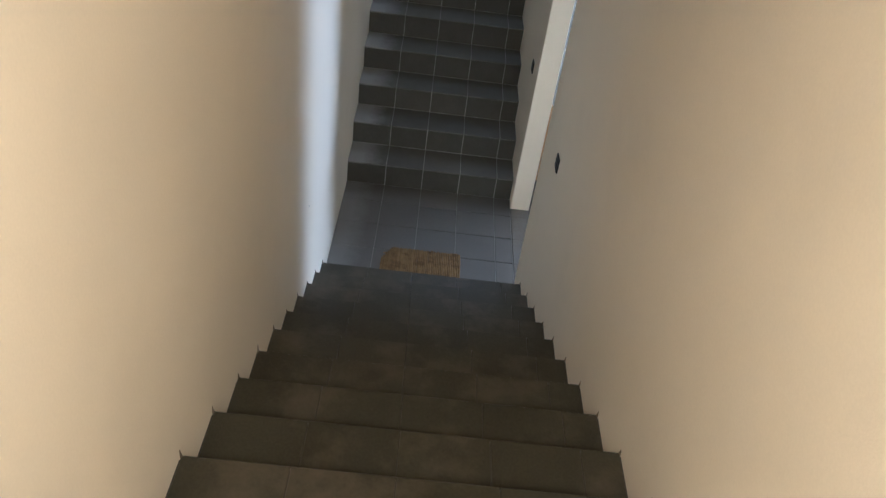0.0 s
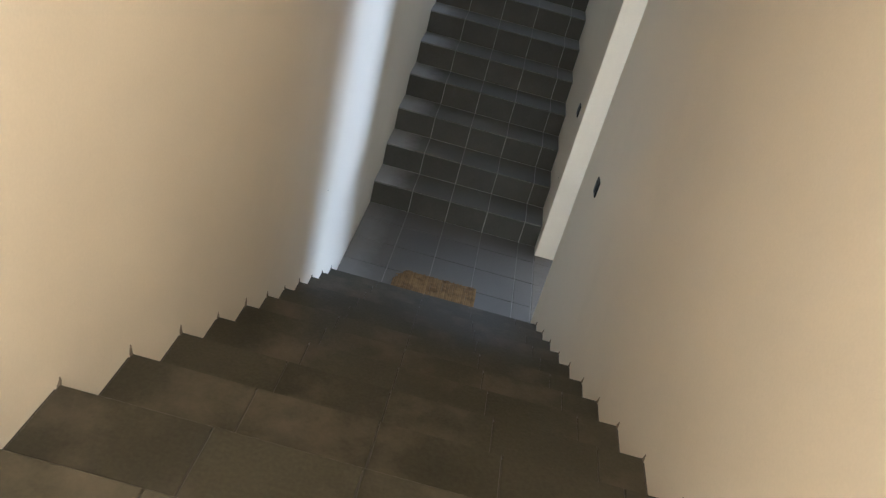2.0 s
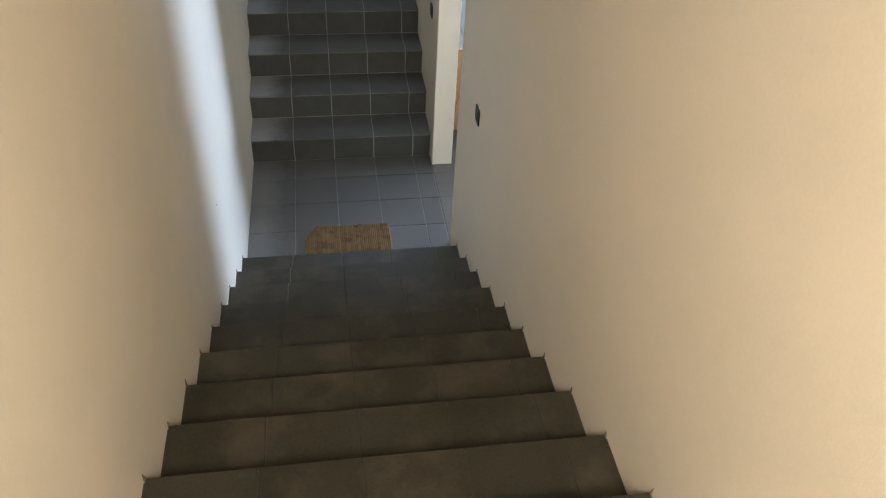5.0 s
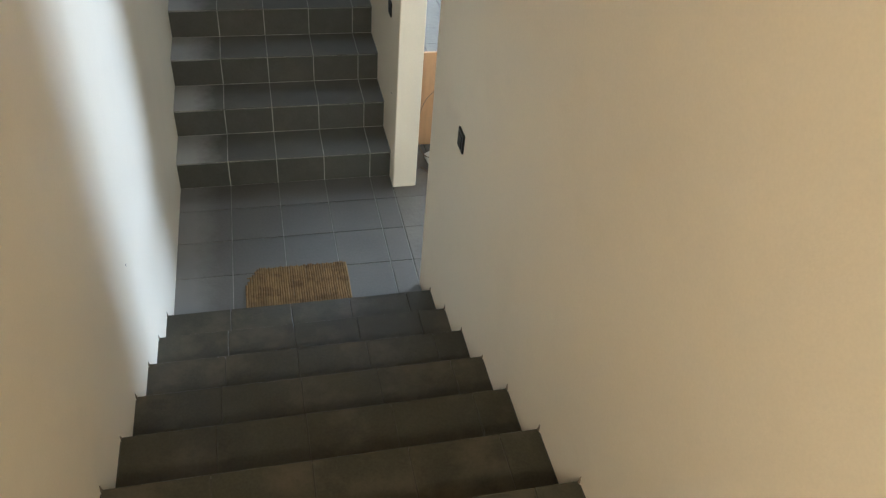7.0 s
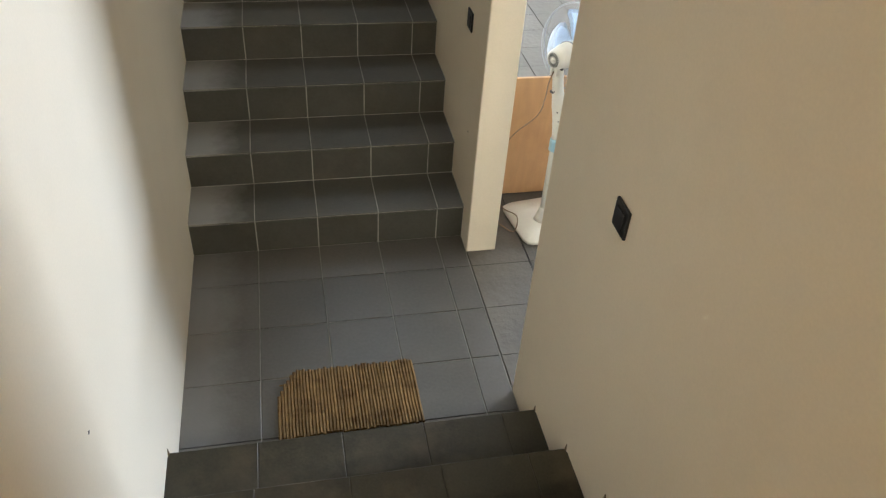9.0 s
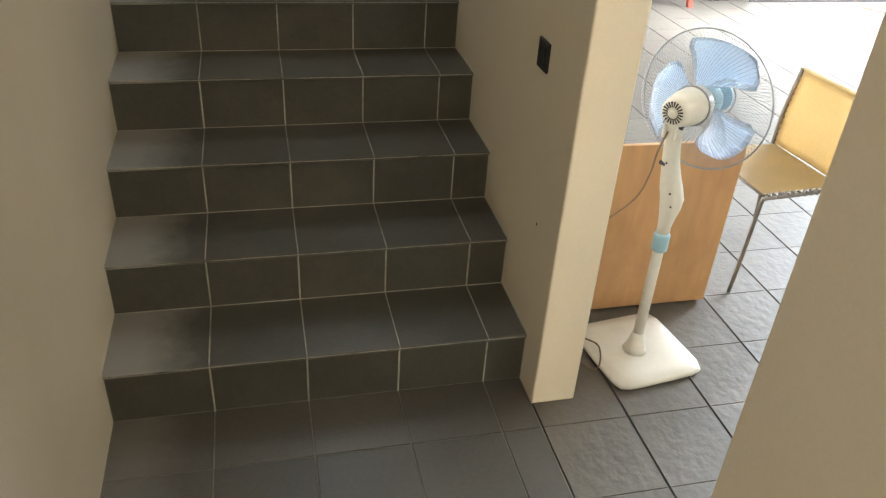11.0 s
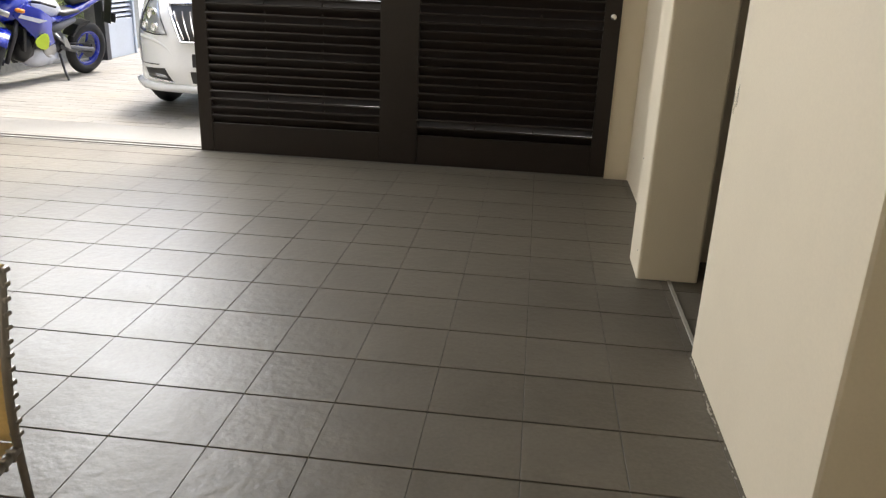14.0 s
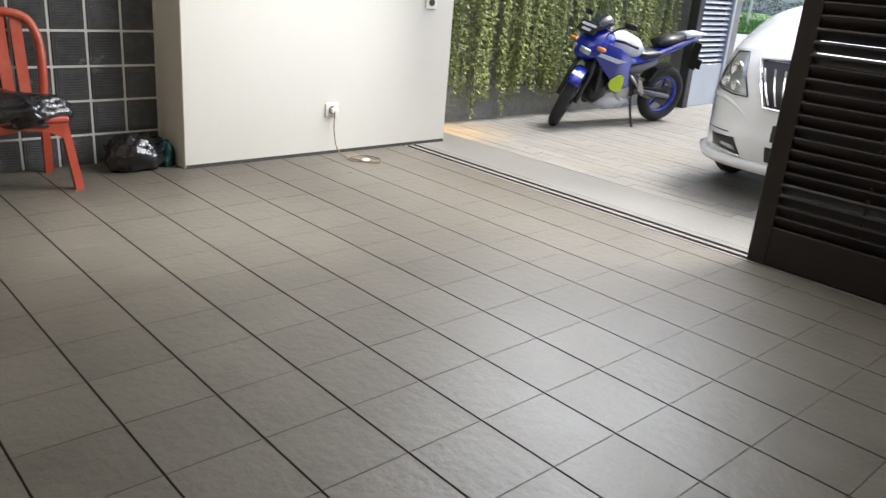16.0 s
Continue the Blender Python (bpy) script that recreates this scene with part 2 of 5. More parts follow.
LEAF = material("creeper_leaf", (0.31, 0.35, 0.12), 0.55, vary=0.45, scale=3.0, grain=18, spec=0.3)
LEAF_DRY = material("dry_creeper_stem", (0.19, 0.20, 0.075), 0.8, vary=0.4, scale=3.0)
GRASS = material("grass_blade", (0.07, 0.16, 0.03), 0.7, vary=0.4, scale=0.8)
SCREEN = material("blue_grey_metal_panel", (0.42, 0.45, 0.49), 0.5, vary=0.12, scale=2, metal=0.2)
BLOCK_GLASS = material("dim_glass_block", (0.058, 0.060, 0.063), 0.22, vary=0.3, scale=7, grain=25, bump=0.004, bump_scale=12, per_piece=0.3, spec=0.7)
BLOCK_JOINT = material("pale_block_joint", (0.55, 0.54, 0.50), 0.8, vary=0.1)
STRIP = material("grey_track_concrete", (0.15, 0.143, 0.13), 0.7, vary=0.2)
SLOT = material("black_slot_rail", (0.012, 0.011, 0.010), 0.9, vary=0.3)
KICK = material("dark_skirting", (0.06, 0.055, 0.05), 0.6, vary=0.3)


# ---------------------------------------------------------------- mesh helpers
def part(name, bm, mat, parent=None, label="", smooth=False):
    """Links a bmesh as one mesh object, under a thing or part when given."""
    me = bpy.data.meshes.new(name)
    bmesh.ops.recalc_face_normals(bm, faces=bm.faces)
    bm.to_mesh(me)
    bm.free()
    if smooth:
        me.polygons.foreach_set("use_smooth", [True] * len(me.polygons))
    me.materials.append(mat)
    ob = new(name, me)
    if parent is not None:
        ob.parent = parent
    if label:
        tagged(ob, label)
    return ob


def thing(name, label, category, group="", at=(0, 0, 0), turn=0, kind=""):
    ob = new(name)
    ob.matrix_world = pose(*at, 0, 0, turn)
    return tagged(ob, label, category, group, kind)


def struct(name, bm, mat, label, category, smooth=False):
    return tagged(part(name, bm, mat, None, "", smooth), label, category, kind="structure")


def box(x0, y0, z0, x1, y1, z1, bevel=0.0, bm=None, seg=1):
    own = bm is None
    b = bmesh.new()
    bmesh.ops.create_cube(b, size=1)
    bmesh.ops.transform(b, matrix=Matrix.Translation(((x0 + x1) / 2, (y0 + y1) / 2, (z0 + z1) / 2)) @ Matrix.Diagonal((abs(x1 - x0), abs(y1 - y0), abs(z1 - z0), 1)), verts=b.verts)
    if bevel:
        bmesh.ops.bevel(b, geom=list(b.edges), offset=bevel, segments=seg, affect="EDGES", profile=0.5)
    return b if own else join(bm, b)


def join(bm, other, m=None):
    """Adds the bmesh other to bm."""
    me = bpy.data.meshes.new("scratch")
    other.to_mesh(me)
    other.free()
    if m is not None:
        me.transform(m)
    bm.from_mesh(me)
    bpy.data.meshes.remove(me)
    return bm


def moved(bm, m):
    bmesh.ops.transform(bm, matrix=m, verts=bm.verts)
    return bm


def tube(points, radius, sides=8, closed=False, bm=None, taper=None):
    """A round tube along a line of points."""
    bm = bm or bmesh.new()
    pts = [Vector(p) for p in points]
    n = len(pts)
    rings, up = [], None
    for i, p in enumerate(pts):
        a = pts[i - 1] if (i > 0 or closed) else p
        b = pts[(i + 1) % n] if (i < n - 1 or closed) else p
        d = (b - a).normalized()
        if up is None:
            up = d.orthogonal().normalized()
        up = (up - d * up.dot(d)).normalized()
        side = d.cross(up)
        r = radius if taper is None else radius + (taper - radius) * i / (n - 1)
        rings.append([bm.verts.new(p + (up * math.cos(2 * math.pi * k / sides) + side * math.sin(2 * math.pi * k / sides)) * r) for k in range(sides)])
    for i in range(n if closed else n - 1):
        a, b = rings[i], rings[(i + 1) % n]
        for k in range(sides):
            bm.faces.new((a[k], a[(k + 1) % sides], b[(k + 1) % sides], b[k]))
    if not closed:
        bm.faces.new(rings[0][::-1])
        bm.faces.new(rings[-1])
    return bm


def lathe(profile, sides=24, bm=None):
    """A solid turned about z from (radius, height) pairs."""
    bm = bm or bmesh.new()
    rings = [[bm.verts.new((r * math.cos(2 * math.pi * k / sides), r * math.sin(2 * math.pi * k / sides), z)) for k in range(sides)] for r, z in profile]
    for a, b in zip(rings, rings[1:]):
        for k in range(sides):
            bm.faces.new((a[k], a[(k + 1) % sides], b[(k + 1) % sides], b[k]))
    bm.faces.new(rings[0][::-1])
    bm.faces.new(rings[-1])
    return bm


def loft(sections, caps=True, bm=None):
    """A skin over rings of points that have equal counts."""
    bm = bm or bmesh.new()
    rings = [[bm.verts.new(p) for p in s] for s in sections]
    k = len(rings[0])
    for a, b in zip(rings, rings[1:]):
        for i in range(k):
            bm.faces.new((a[i], a[(i + 1) % k], b[(i + 1) % k], b[i]))
    if caps:
        bm.faces.new(rings[0][::-1])
        bm.faces.new(rings[-1])
    return bm


def plate(outline, y0, y1, bevel=0.0, seg=2):
    """A solid with an outline in x and z, from y0 to y1."""
    bm = bmesh.new()
    a = [bm.verts.new((x, y0, z)) for x, z in outline]
    b = [bm.verts.new((x, y1, z)) for x, z in outline]
    k = len(a)
    for i in range(k):
        bm.faces.new((a[i], a[(i + 1) % k], b[(i + 1) % k], b[i]))
    bm.faces.new(a[::-1])
    bm.faces.new(b)
    if bevel:
        bmesh.ops.bevel(bm, geom=list(bm.edges), offset=bevel, segments=seg, affect="EDGES", profile=0.5)
    return bm


def curve_points(ctrl, steps=8):
    """Points on a smooth line through the control points."""
    c = [Vector(p) for p in ctrl]
    out = []
    for i in range(len(c) - 1):
        p0, p1, p2, p3 = c[max(i - 1, 0)], c[i], c[i + 1], c[min(i + 2, len(c) - 1)]
        for s in range(steps):
            t = s / steps
            out.append(0.5 * (2 * p1 + (p2 - p0) * t + (2 * p0 - 5 * p1 + 4 * p2 - p3) * t * t + (3 * p1 - p0 - 3 * p2 + p3) * t ** 3))
    return out + [c[-1]]


# ---------------------------------------------------------------- measures of the place
SW = 1.345            # width of both flights
RISE, GOING, FIRST = 0.162, 0.300, 0.18
NOSE_Y = -0.065       # nosing of the lowest step of the first flight
STEPS = 12
TOP_Z, TOP_Y = FIRST + RISE * (STEPS - 1), NOSE_Y - GOING * (STEPS - 1)
UP_Y, UP_RISE, UP_STEPS = 1.22, 0.197, 13
WALL_END = 0.19       # the first flight's wall stops here beside the landing
PIER_Y, PIER_X = 1.103, 1.497
GATE_X, GATE_L, GATE_R = 7.017, 3.12, 0.208
FAR_Y = 6.07          # white wall across the garage
BLOCK_Y = 6.425        # glass block wall
G_CEIL = 2.85
TOP_CEIL = 4.45
TX, TY, TS = 1.345, 0.99, 0.303    # tile joints of the garage

# ---------------------------------------------------------------- walls and ceilings
struct("wall_stairs_left", box(-0.15, -6.6, -0.2, 0, 5.6, TOP_CEIL), WALL, "cream painted wall along both flights of stairs", "wall")
b = box(SW, -6.6, -0.2, SW + 0.15, WALL_END, TOP_CEIL, 0.004)
struct("wall_stairs_right", b, WALL, "cream painted wall beside the first flight, ending at the landing", "wall")
b = box(SW, PIER_Y, -0.2, PIER_X, 6.63, TOP_CEIL, 0.006, seg=2)
struct("wall_pier", b, WALL, "cream painted wall between the second flight and the garage", "wall")
struct("wall_above_landing", box(0, PIER_Y, 2.285, SW - 0.002, PIER_Y + 0.15, TOP_CEIL), WALL, "cream painted wall above the foot of the second flight", "wall")
struct("wall_over_opening", box(SW + 0.002, WALL_END + 0.002, 2.45, PIER_X - 0.002, PIER_Y - 0.002, TOP_CEIL), WALL, "cream painted wall over the opening to the garage", "wall")
struct("wall_upper_back", box(0, -6.75, TOP_Z - 0.3, SW, -6.6, TOP_CEIL), WALL, "cream painted wall closing the upper floor", "wall")
struct("ceiling_stairs", box(-0.15, -6.75, TOP_CEIL, PIER_X, 6.63, TOP_CEIL + 0.15), CEIL, "white painted ceiling over the stairs", "ceiling")
struct("wall_stairs_end", box(0, 5.45, 2.0, SW, 5.6, TOP_CEIL), WALL, "cream painted wall at the head of the second flight", "wall")

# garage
LW = (5.4, 4.1, 6.9, 5.3)    # unseen opening added to the garage ceiling to let light in
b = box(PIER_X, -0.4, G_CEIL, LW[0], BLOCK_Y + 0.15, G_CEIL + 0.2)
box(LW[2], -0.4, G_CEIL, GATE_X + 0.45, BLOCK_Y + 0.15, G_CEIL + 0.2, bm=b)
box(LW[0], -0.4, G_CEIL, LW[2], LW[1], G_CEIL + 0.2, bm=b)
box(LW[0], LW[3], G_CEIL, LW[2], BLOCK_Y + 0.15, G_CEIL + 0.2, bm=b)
struct("ceiling_garage", b, CEIL, "white painted garage ceiling with an added opening for fill light", "ceiling")
struct("wall_house_inner", box(SW + 0.15, -0.25, -0.2, 2.836, -0.10, G_CEIL), WALL, "cream painted recessed house wall", "wall")
struct("wall_pilaster_near", box(2.836, -0.25, -0.2, 3.078, 0.19, G_CEIL, 0.006), WALL, "cream painted pilaster on the house wall", "wall")
struct("wall_house", box(3.078, -0.25, -0.2, 4.35, 0.067, G_CEIL, 0.004), WALL, "cream painted house wall beside the dark doorway", "wall")
struct("wall_pilaster", box(5.10, -0.09, -0.2, 5.40, 0.19, G_CEIL, 0.014, seg=2), WALL, "cream painted square pilaster with rounded edges", "wall")
struct("wall_house_far", box(5.40, -0.25, -0.2, GATE_X + 0.2, 0.045, G_CEIL), WALL, "cream painted house wall by the gate", "wall")
struct("wall_gate_return", box(GATE_X + 0.02, 0.045, -0.2, GATE_X + 0.2, 0.24, G_CEIL), WALL, "cream painted wall return behind the gate", "wall")
struct("wall_doorway_head", box(4.35, -0.25, 2.2, 5.10, -0.09, G_CEIL), WALL, "cream painted wall over the dark doorway", "wall")
# the unlit store's darkness is put into the near-black colour of its walls
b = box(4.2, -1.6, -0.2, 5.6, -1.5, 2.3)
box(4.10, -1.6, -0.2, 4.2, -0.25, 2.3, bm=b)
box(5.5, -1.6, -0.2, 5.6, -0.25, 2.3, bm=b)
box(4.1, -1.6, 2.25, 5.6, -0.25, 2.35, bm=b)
struct("wall_store", b, material("store_wall_shade", (0.022, 0.020, 0.018), 0.8), "store walls behind the doorway, shade painted into their dark colour", "wall")
struct("wall_white", box(5.18, FAR_Y, -0.2, 7.43, BLOCK_Y + 0.15, G_CEIL, 0.004), WHITE_WALL, "white painted wall with a wall socket", "wall")
struct("baseboard", box(5.19, FAR_Y - 0.006, 0.0, 7.42, FAR_Y, 0.022), KICK, "thin dark skirting at the foot of the white wall", "baseboard")
struct("wall_gate_head", box(GATE_X - 0.05, 0.24, 2.80, GATE_X + 0.2, FAR_Y, G_CEIL), WALL, "cream painted beam over the gate opening", "wall")

# glass block wall
BP = 0.2125           # spacing of the blocks
blocks = struct("wall_glass_block", box(PIER_X, BLOCK_Y + 0.008, -0.2, 5.18, BLOCK_Y + 0.09, G_CEIL), BLOCK_JOINT, "dim glass block wall with thin whitish joints", "wall")
bm = box(-0.0985, 0, -0.0985, 0.0985, 0.08, 0.0985, 0.004)
join(bm, box(-0.080, -0.0025, -0.080, 0.080, 0.01, 0.080, 0.002))
for k in range(9):
    z = -0.064 + 0.016 * k
    join(bm, box(-0.066, -0.0045, z - 0.0045, 0.066, 0.0, z + 0.0045, 0.002))
block_me = bpy.data.meshes.new("glass_block")
bm.to_mesh(block_me)
bm.free()
block_me.materials.append(BLOCK_GLASS)
for i in range(9):
    for k in range(13):
        o = new("glass_block", block_me)
        o.parent = blocks
        o.location = (5.063 - BP * i, BLOCK_Y + 0.001, 0.083 + BP * k)

# ---------------------------------------------------------------- stairs
struct("floor_upper", box(-0.0, -6.6, TOP_Z - 0.3, SW, TOP_Y - GOING + 0.3 - 0.012, TOP_Z - 0.002), TREAD_TILE, "brown tiled upper floor", "floor")


def flight_core(name, y0, sign, rises, mat, label):
    """The stepped body under the tiles. sign: the way along y in which it climbs."""
    bm = bmesh.new()
    for i, (z0, z1) in enumerate(rises):
        ya, yb = y0 + sign * 0.300 * i, y0 + sign * 0.300 * (i + 1)
        box(0.0, min(ya, yb), max(z0 - 0.25, -0.2), SW, max(ya, yb), z1 - 0.0016, bm=bm)
    return struct(name, bm, mat, label, "stairs")


down = [(FIRST + RISE * (i - 1) if i else 0, FIRST + RISE * i) for i in range(STEPS)]
up = [(UP_RISE * i + (0.003 if i else 0), UP_RISE * (i + 1) + 0.003) for i in range(UP_STEPS)]
stairs_down = flight_core("stairs_lower", NOSE_Y - 0.0155, -1, down, material("dim_grout", (0.036, 0.031, 0.023), 0.9, vary=0.3),
                          "flight of dark brown tiled stairs down to the landing")
stairs_up = flight_core("stairs_upper", UP_Y + 0.0155, 1, up, GROUT_STAIR, "flight of dark slate tiled stairs with pale grout")
struct("floor_upper_far", box(0, UP_Y + 0.028 + 0.3 * UP_STEPS, 2.0, SW, 5.45, UP_RISE * UP_STEPS), STAIR_TILE, "dark tiled floor at the head of the second flight", "floor")

XJ = [0.002, 0.31, 0.61, 0.91, 1.21, SW - 0.002]


def shared(bm, mat, name):
    me = bpy.data.meshes.new(name)
    bmesh.ops.recalc_face_normals(bm, faces=bm.faces)
    bm.to_mesh(me)
    bm.free()
    me.materials.append(mat)
    return me


def tile_step(parent, y_nose, sign, z0, z1, mat, gap, meshes, tread=None):
    """Tread and riser tiles of one step."""
    for i, (xa, xb) in enumerate(zip(XJ, XJ[1:])):
        xa, xb = xa + (gap / 2 if i else 0), xb - (gap / 2 if i < 4 else 0)
        w = xb - xa
        wt = w + (gap * (0.62 if 0 < i < 4 else 0.31) if gap > 0.003 else 0)
        kt, kr = ("t", round(w, 4), mat.name), ("r", round(w, 4), round(z1 - z0, 4), mat.name)
        if kt not in meshes:
            meshes[kt] = shared(box(-wt / 2, 0, -0.013, wt / 2, 0.3125, 0, 0.0025), tread or mat, "tread_tile")
        if kr not in meshes:
            meshes[kr] = shared(box(-w / 2, 0, 0.001, w / 2, 0.012, z1 - z0 - 0.0145, 0.0015), mat, "riser_tile")
        o = new("tread_tile", meshes[kt])
        o.parent = parent
        o.matrix_local = Matrix.Translation(((xa + xb) / 2 + (gap * 0.155 if i == 0 and gap > 0.003 else -gap * 0.155 if i == 4 and gap > 0.003 else 0), y_nose, z1)) @ Matrix.Rotation(0 if sign > 0 else math.pi, 4, "Z")
        o = new("riser_tile", meshes[kr])
        o.parent = parent
        o.matrix_local = Matrix.Translation(((xa + xb) / 2, y_nose + sign * 0.014, z0)) @ Matrix.Rotation(0 if sign > 0 else math.pi, 4, "Z")


tiles = {}
for i, (z0, z1) in enumerate(down):
    tile_step(stairs_down, NOSE_Y - 0.3 * i, -1, z0, z1, TREAD_TILE, 0.0014, tiles)
for i, (z0, z1) in enumerate(up):
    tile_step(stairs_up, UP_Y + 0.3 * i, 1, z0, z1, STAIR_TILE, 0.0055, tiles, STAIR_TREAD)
    part("nosing_grout", box(0.006, UP_Y + 0.3 * i - 0.0010, z1 - 0.0062, SW - 0.006, UP_Y + 0.3 * i + 0.003, z1 - 0.0026), GROUT_NOSE, stairs_up, "thin broken pale grout line along the nosing")

# hardened mortar left standing on the walls at the ends of each nosing
SPUR = material("grey_brown_mortar", (0.16, 0.125, 0.085), 0.9, vary=0.3, scale=30)
rnd = random.Random(11)
for i, (z0, z1) in enumerate(down):
    for x, s in ((0.0, 1), (SW, -1)):
        h, w = rnd.uniform(0.013, 0.030), rnd.uniform(0.005, 0.009)
        y = NOSE_Y - GOING * i - 0.002
        lean = rnd.uniform(-0.004, 0.006)
        secs = [[(x - s * 0.002, y - w, z1 - 0.003), (x + s * 0.007, y - w, z1 - 0.003), (x + s * 0.007, y, z1 - 0.003), (x - s * 0.002, y, z1 - 0.003)],
                [(x - s * 0.002, y - w * 0.55 + lean, z1 + h * 0.5), (x + s * 0.004, y - w * 0.5 + lean, z1 + h * 0.5), (x + s * 0.004, y + lean, z1 + h * 0.5), (x - s * 0.002, y + lean, z1 + h * 0.5)],
                [(x - s * 0.002, y - w * 0.2 + lean, z1 + h), (x + s * 0.002, y - w * 0.2 + lean, z1 + h), (x + s * 0.002, y + lean, z1 + h), (x - s * 0.002, y + lean, z1 + h)]]
        part("mortar_spur", loft(secs), SPUR, stairs_down)

# ---------------------------------------------------------------- floors
garage_floor = struct("floor_garage", box(SW, -0.25, -0.2, GATE_X - 0.045, BLOCK_Y, -0.005), GROUT_DARK, "grey textured tile floor with dark joints", "floor")
landing_floor = struct("floor_landing", box(0, NOSE_Y - 0.2, -0.2, SW, UP_Y + 0.05, -0.004), GROUT_LIGHT, "grey tiled landing between the two flights", "floor")
# store floor in a dark colour that stands in for shade
struct("floor_store", box(4.2, -1.5, -0.2, 5.5, -0.25, -0.01), KICK, "floor of the store, shade painted into its dark colour", "floor")
struct("sill", box(4.36, 0.035, -0.01, 5.09, 0.05, 0.008), material("pale_sill", (0.42, 0.40, 0.36), 0.5, metal=0.3), "thin pale threshold strip of the dark doorway", "sill")

g = 0.007
tile_me = shared(box(-TS / 2 + g / 2, -TS / 2 + 0.0008, -0.012, TS / 2 - g / 2, TS / 2 - 0.0008, 0, 0.0011), FLOOR_TILE, "floor_tile")
count = 0
rest = bmesh.new()
for i in range(19):
    for j in range(-5, 19):
        xc, yc = TX + TS * (i + 0.5), TY + TS * (j + 0.5)
        x0, x1, y0, y1 = xc - TS / 2, xc + TS / 2, yc - TS / 2, yc + TS / 2
        if y0 < -0.3 or y0 > BLOCK_Y - 0.02 or (x0 > 5.1 and y0 > FAR_Y + 0.02):
            continue
        near = i < 14 and y0 < 5.2
        if near and y0 >= -0.26 and x1 < GATE_X - 0.1:
            o = new("floor_tile", tile_me)
            o.parent = garage_floor
            o.location = (xc, yc, 0)
            o.rotation_euler = (random.uniform(-0.0012, 0.0012), random.uniform(-0.0012, 0.0012), 0)
            count += 1
        else:
            box(x0 + g / 2, max(y0, -0.25) + 0.001, -0.012, min(x1, GATE_X - 0.045) - g / 2, min(y1, BLOCK_Y) - 0.001, 0, bm=rest)
o = part("floor_tiles", rest, FLOOR_TILE, garage_floor)
tagged(o, kind="stuff")
ys = [NOSE_Y - 0.05, TY - TS * 3, TY - TS * 2, TY - TS, TY, UP_Y + 0.02]
for xa, xb in zip(XJ, XJ[1:]):
    for ya, yb in zip(ys, ys[1:]):
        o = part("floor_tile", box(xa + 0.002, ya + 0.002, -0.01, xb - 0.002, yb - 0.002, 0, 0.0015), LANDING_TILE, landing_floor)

# gate track: two slots in a pale strip
bm = box(GATE_X - 0.045, -0.09, -0.2, GATE_X + 0.16, BLOCK_Y, -0.030)
for xa, xb in ((-0.043, -0.019), (0.019, 0.056), (0.094, 0.158)):
    box(GATE_X + xa, GATE_R, -0.030, GATE_X + xb, FAR_Y - 0.01, 0.001, bm=bm)
strip = struct("gate_track", bm, STRIP, "pale concrete strip with the sliding gate's two slots", "track")
# near-black rail at the bottom of each slot
for dx in (0.0, 0.076):
    part("rail", box(GATE_X - 0.018 + dx, GATE_R, -0.029, GATE_X + 0.018 + dx, FAR_Y - 0.02, -0.016), SLOT, strip, "dark slotted rail")

# ground outside
struct("ground", box(GATE_X + 0.25, -400, -0.3, 500, 400, -0.035), ASPHALT, "pale road and open ground beyond the gate", "ground")
drive = struct("pavement", box(GATE_X + 0.16, -4, -0.3, 14.0, 8.5, -0.004), GROUT_DRIVE, "pale paved driveway outside the gate", "pavement")
struct("apron", box(GATE_X + 0.162, 0.0, -0.2, GATE_X + 0.66, 6.70, 0.0, 0.003), APRON, "smooth pale concrete strip between the gate track and the pavers", "pavement")
pv = bmesh.new()
pav_me = shared(box(-0.0588, -0.1988, -0.012, 0.0588, 0.1988, 0.0, 0.002), PAVING, "paver")
for i in range(52):
    for j in range(17):
        xc, yc = GATE_X + 0.664 + 0.06 + 0.12 * i, 0.2 + 0.40 * j + (0.2 if i % 2 else 0.0)
        if yc > 6.85:
            continue
        if 3.4 < yc and i < 36:
            o = new("paver", pav_me)
            o.parent = drive
            o.location = (xc, yc, random.uniform(-0.0012, 0.0012))
        else:
            box(xc - 0.0588, yc - 0.1988, -0.012, xc + 0.0588, yc + 0.1988, random.uniform(-0.001, 0.001), bm=pv)
o = part("pavers", pv, PAVING, drive)
tagged(o, kind="stuff")

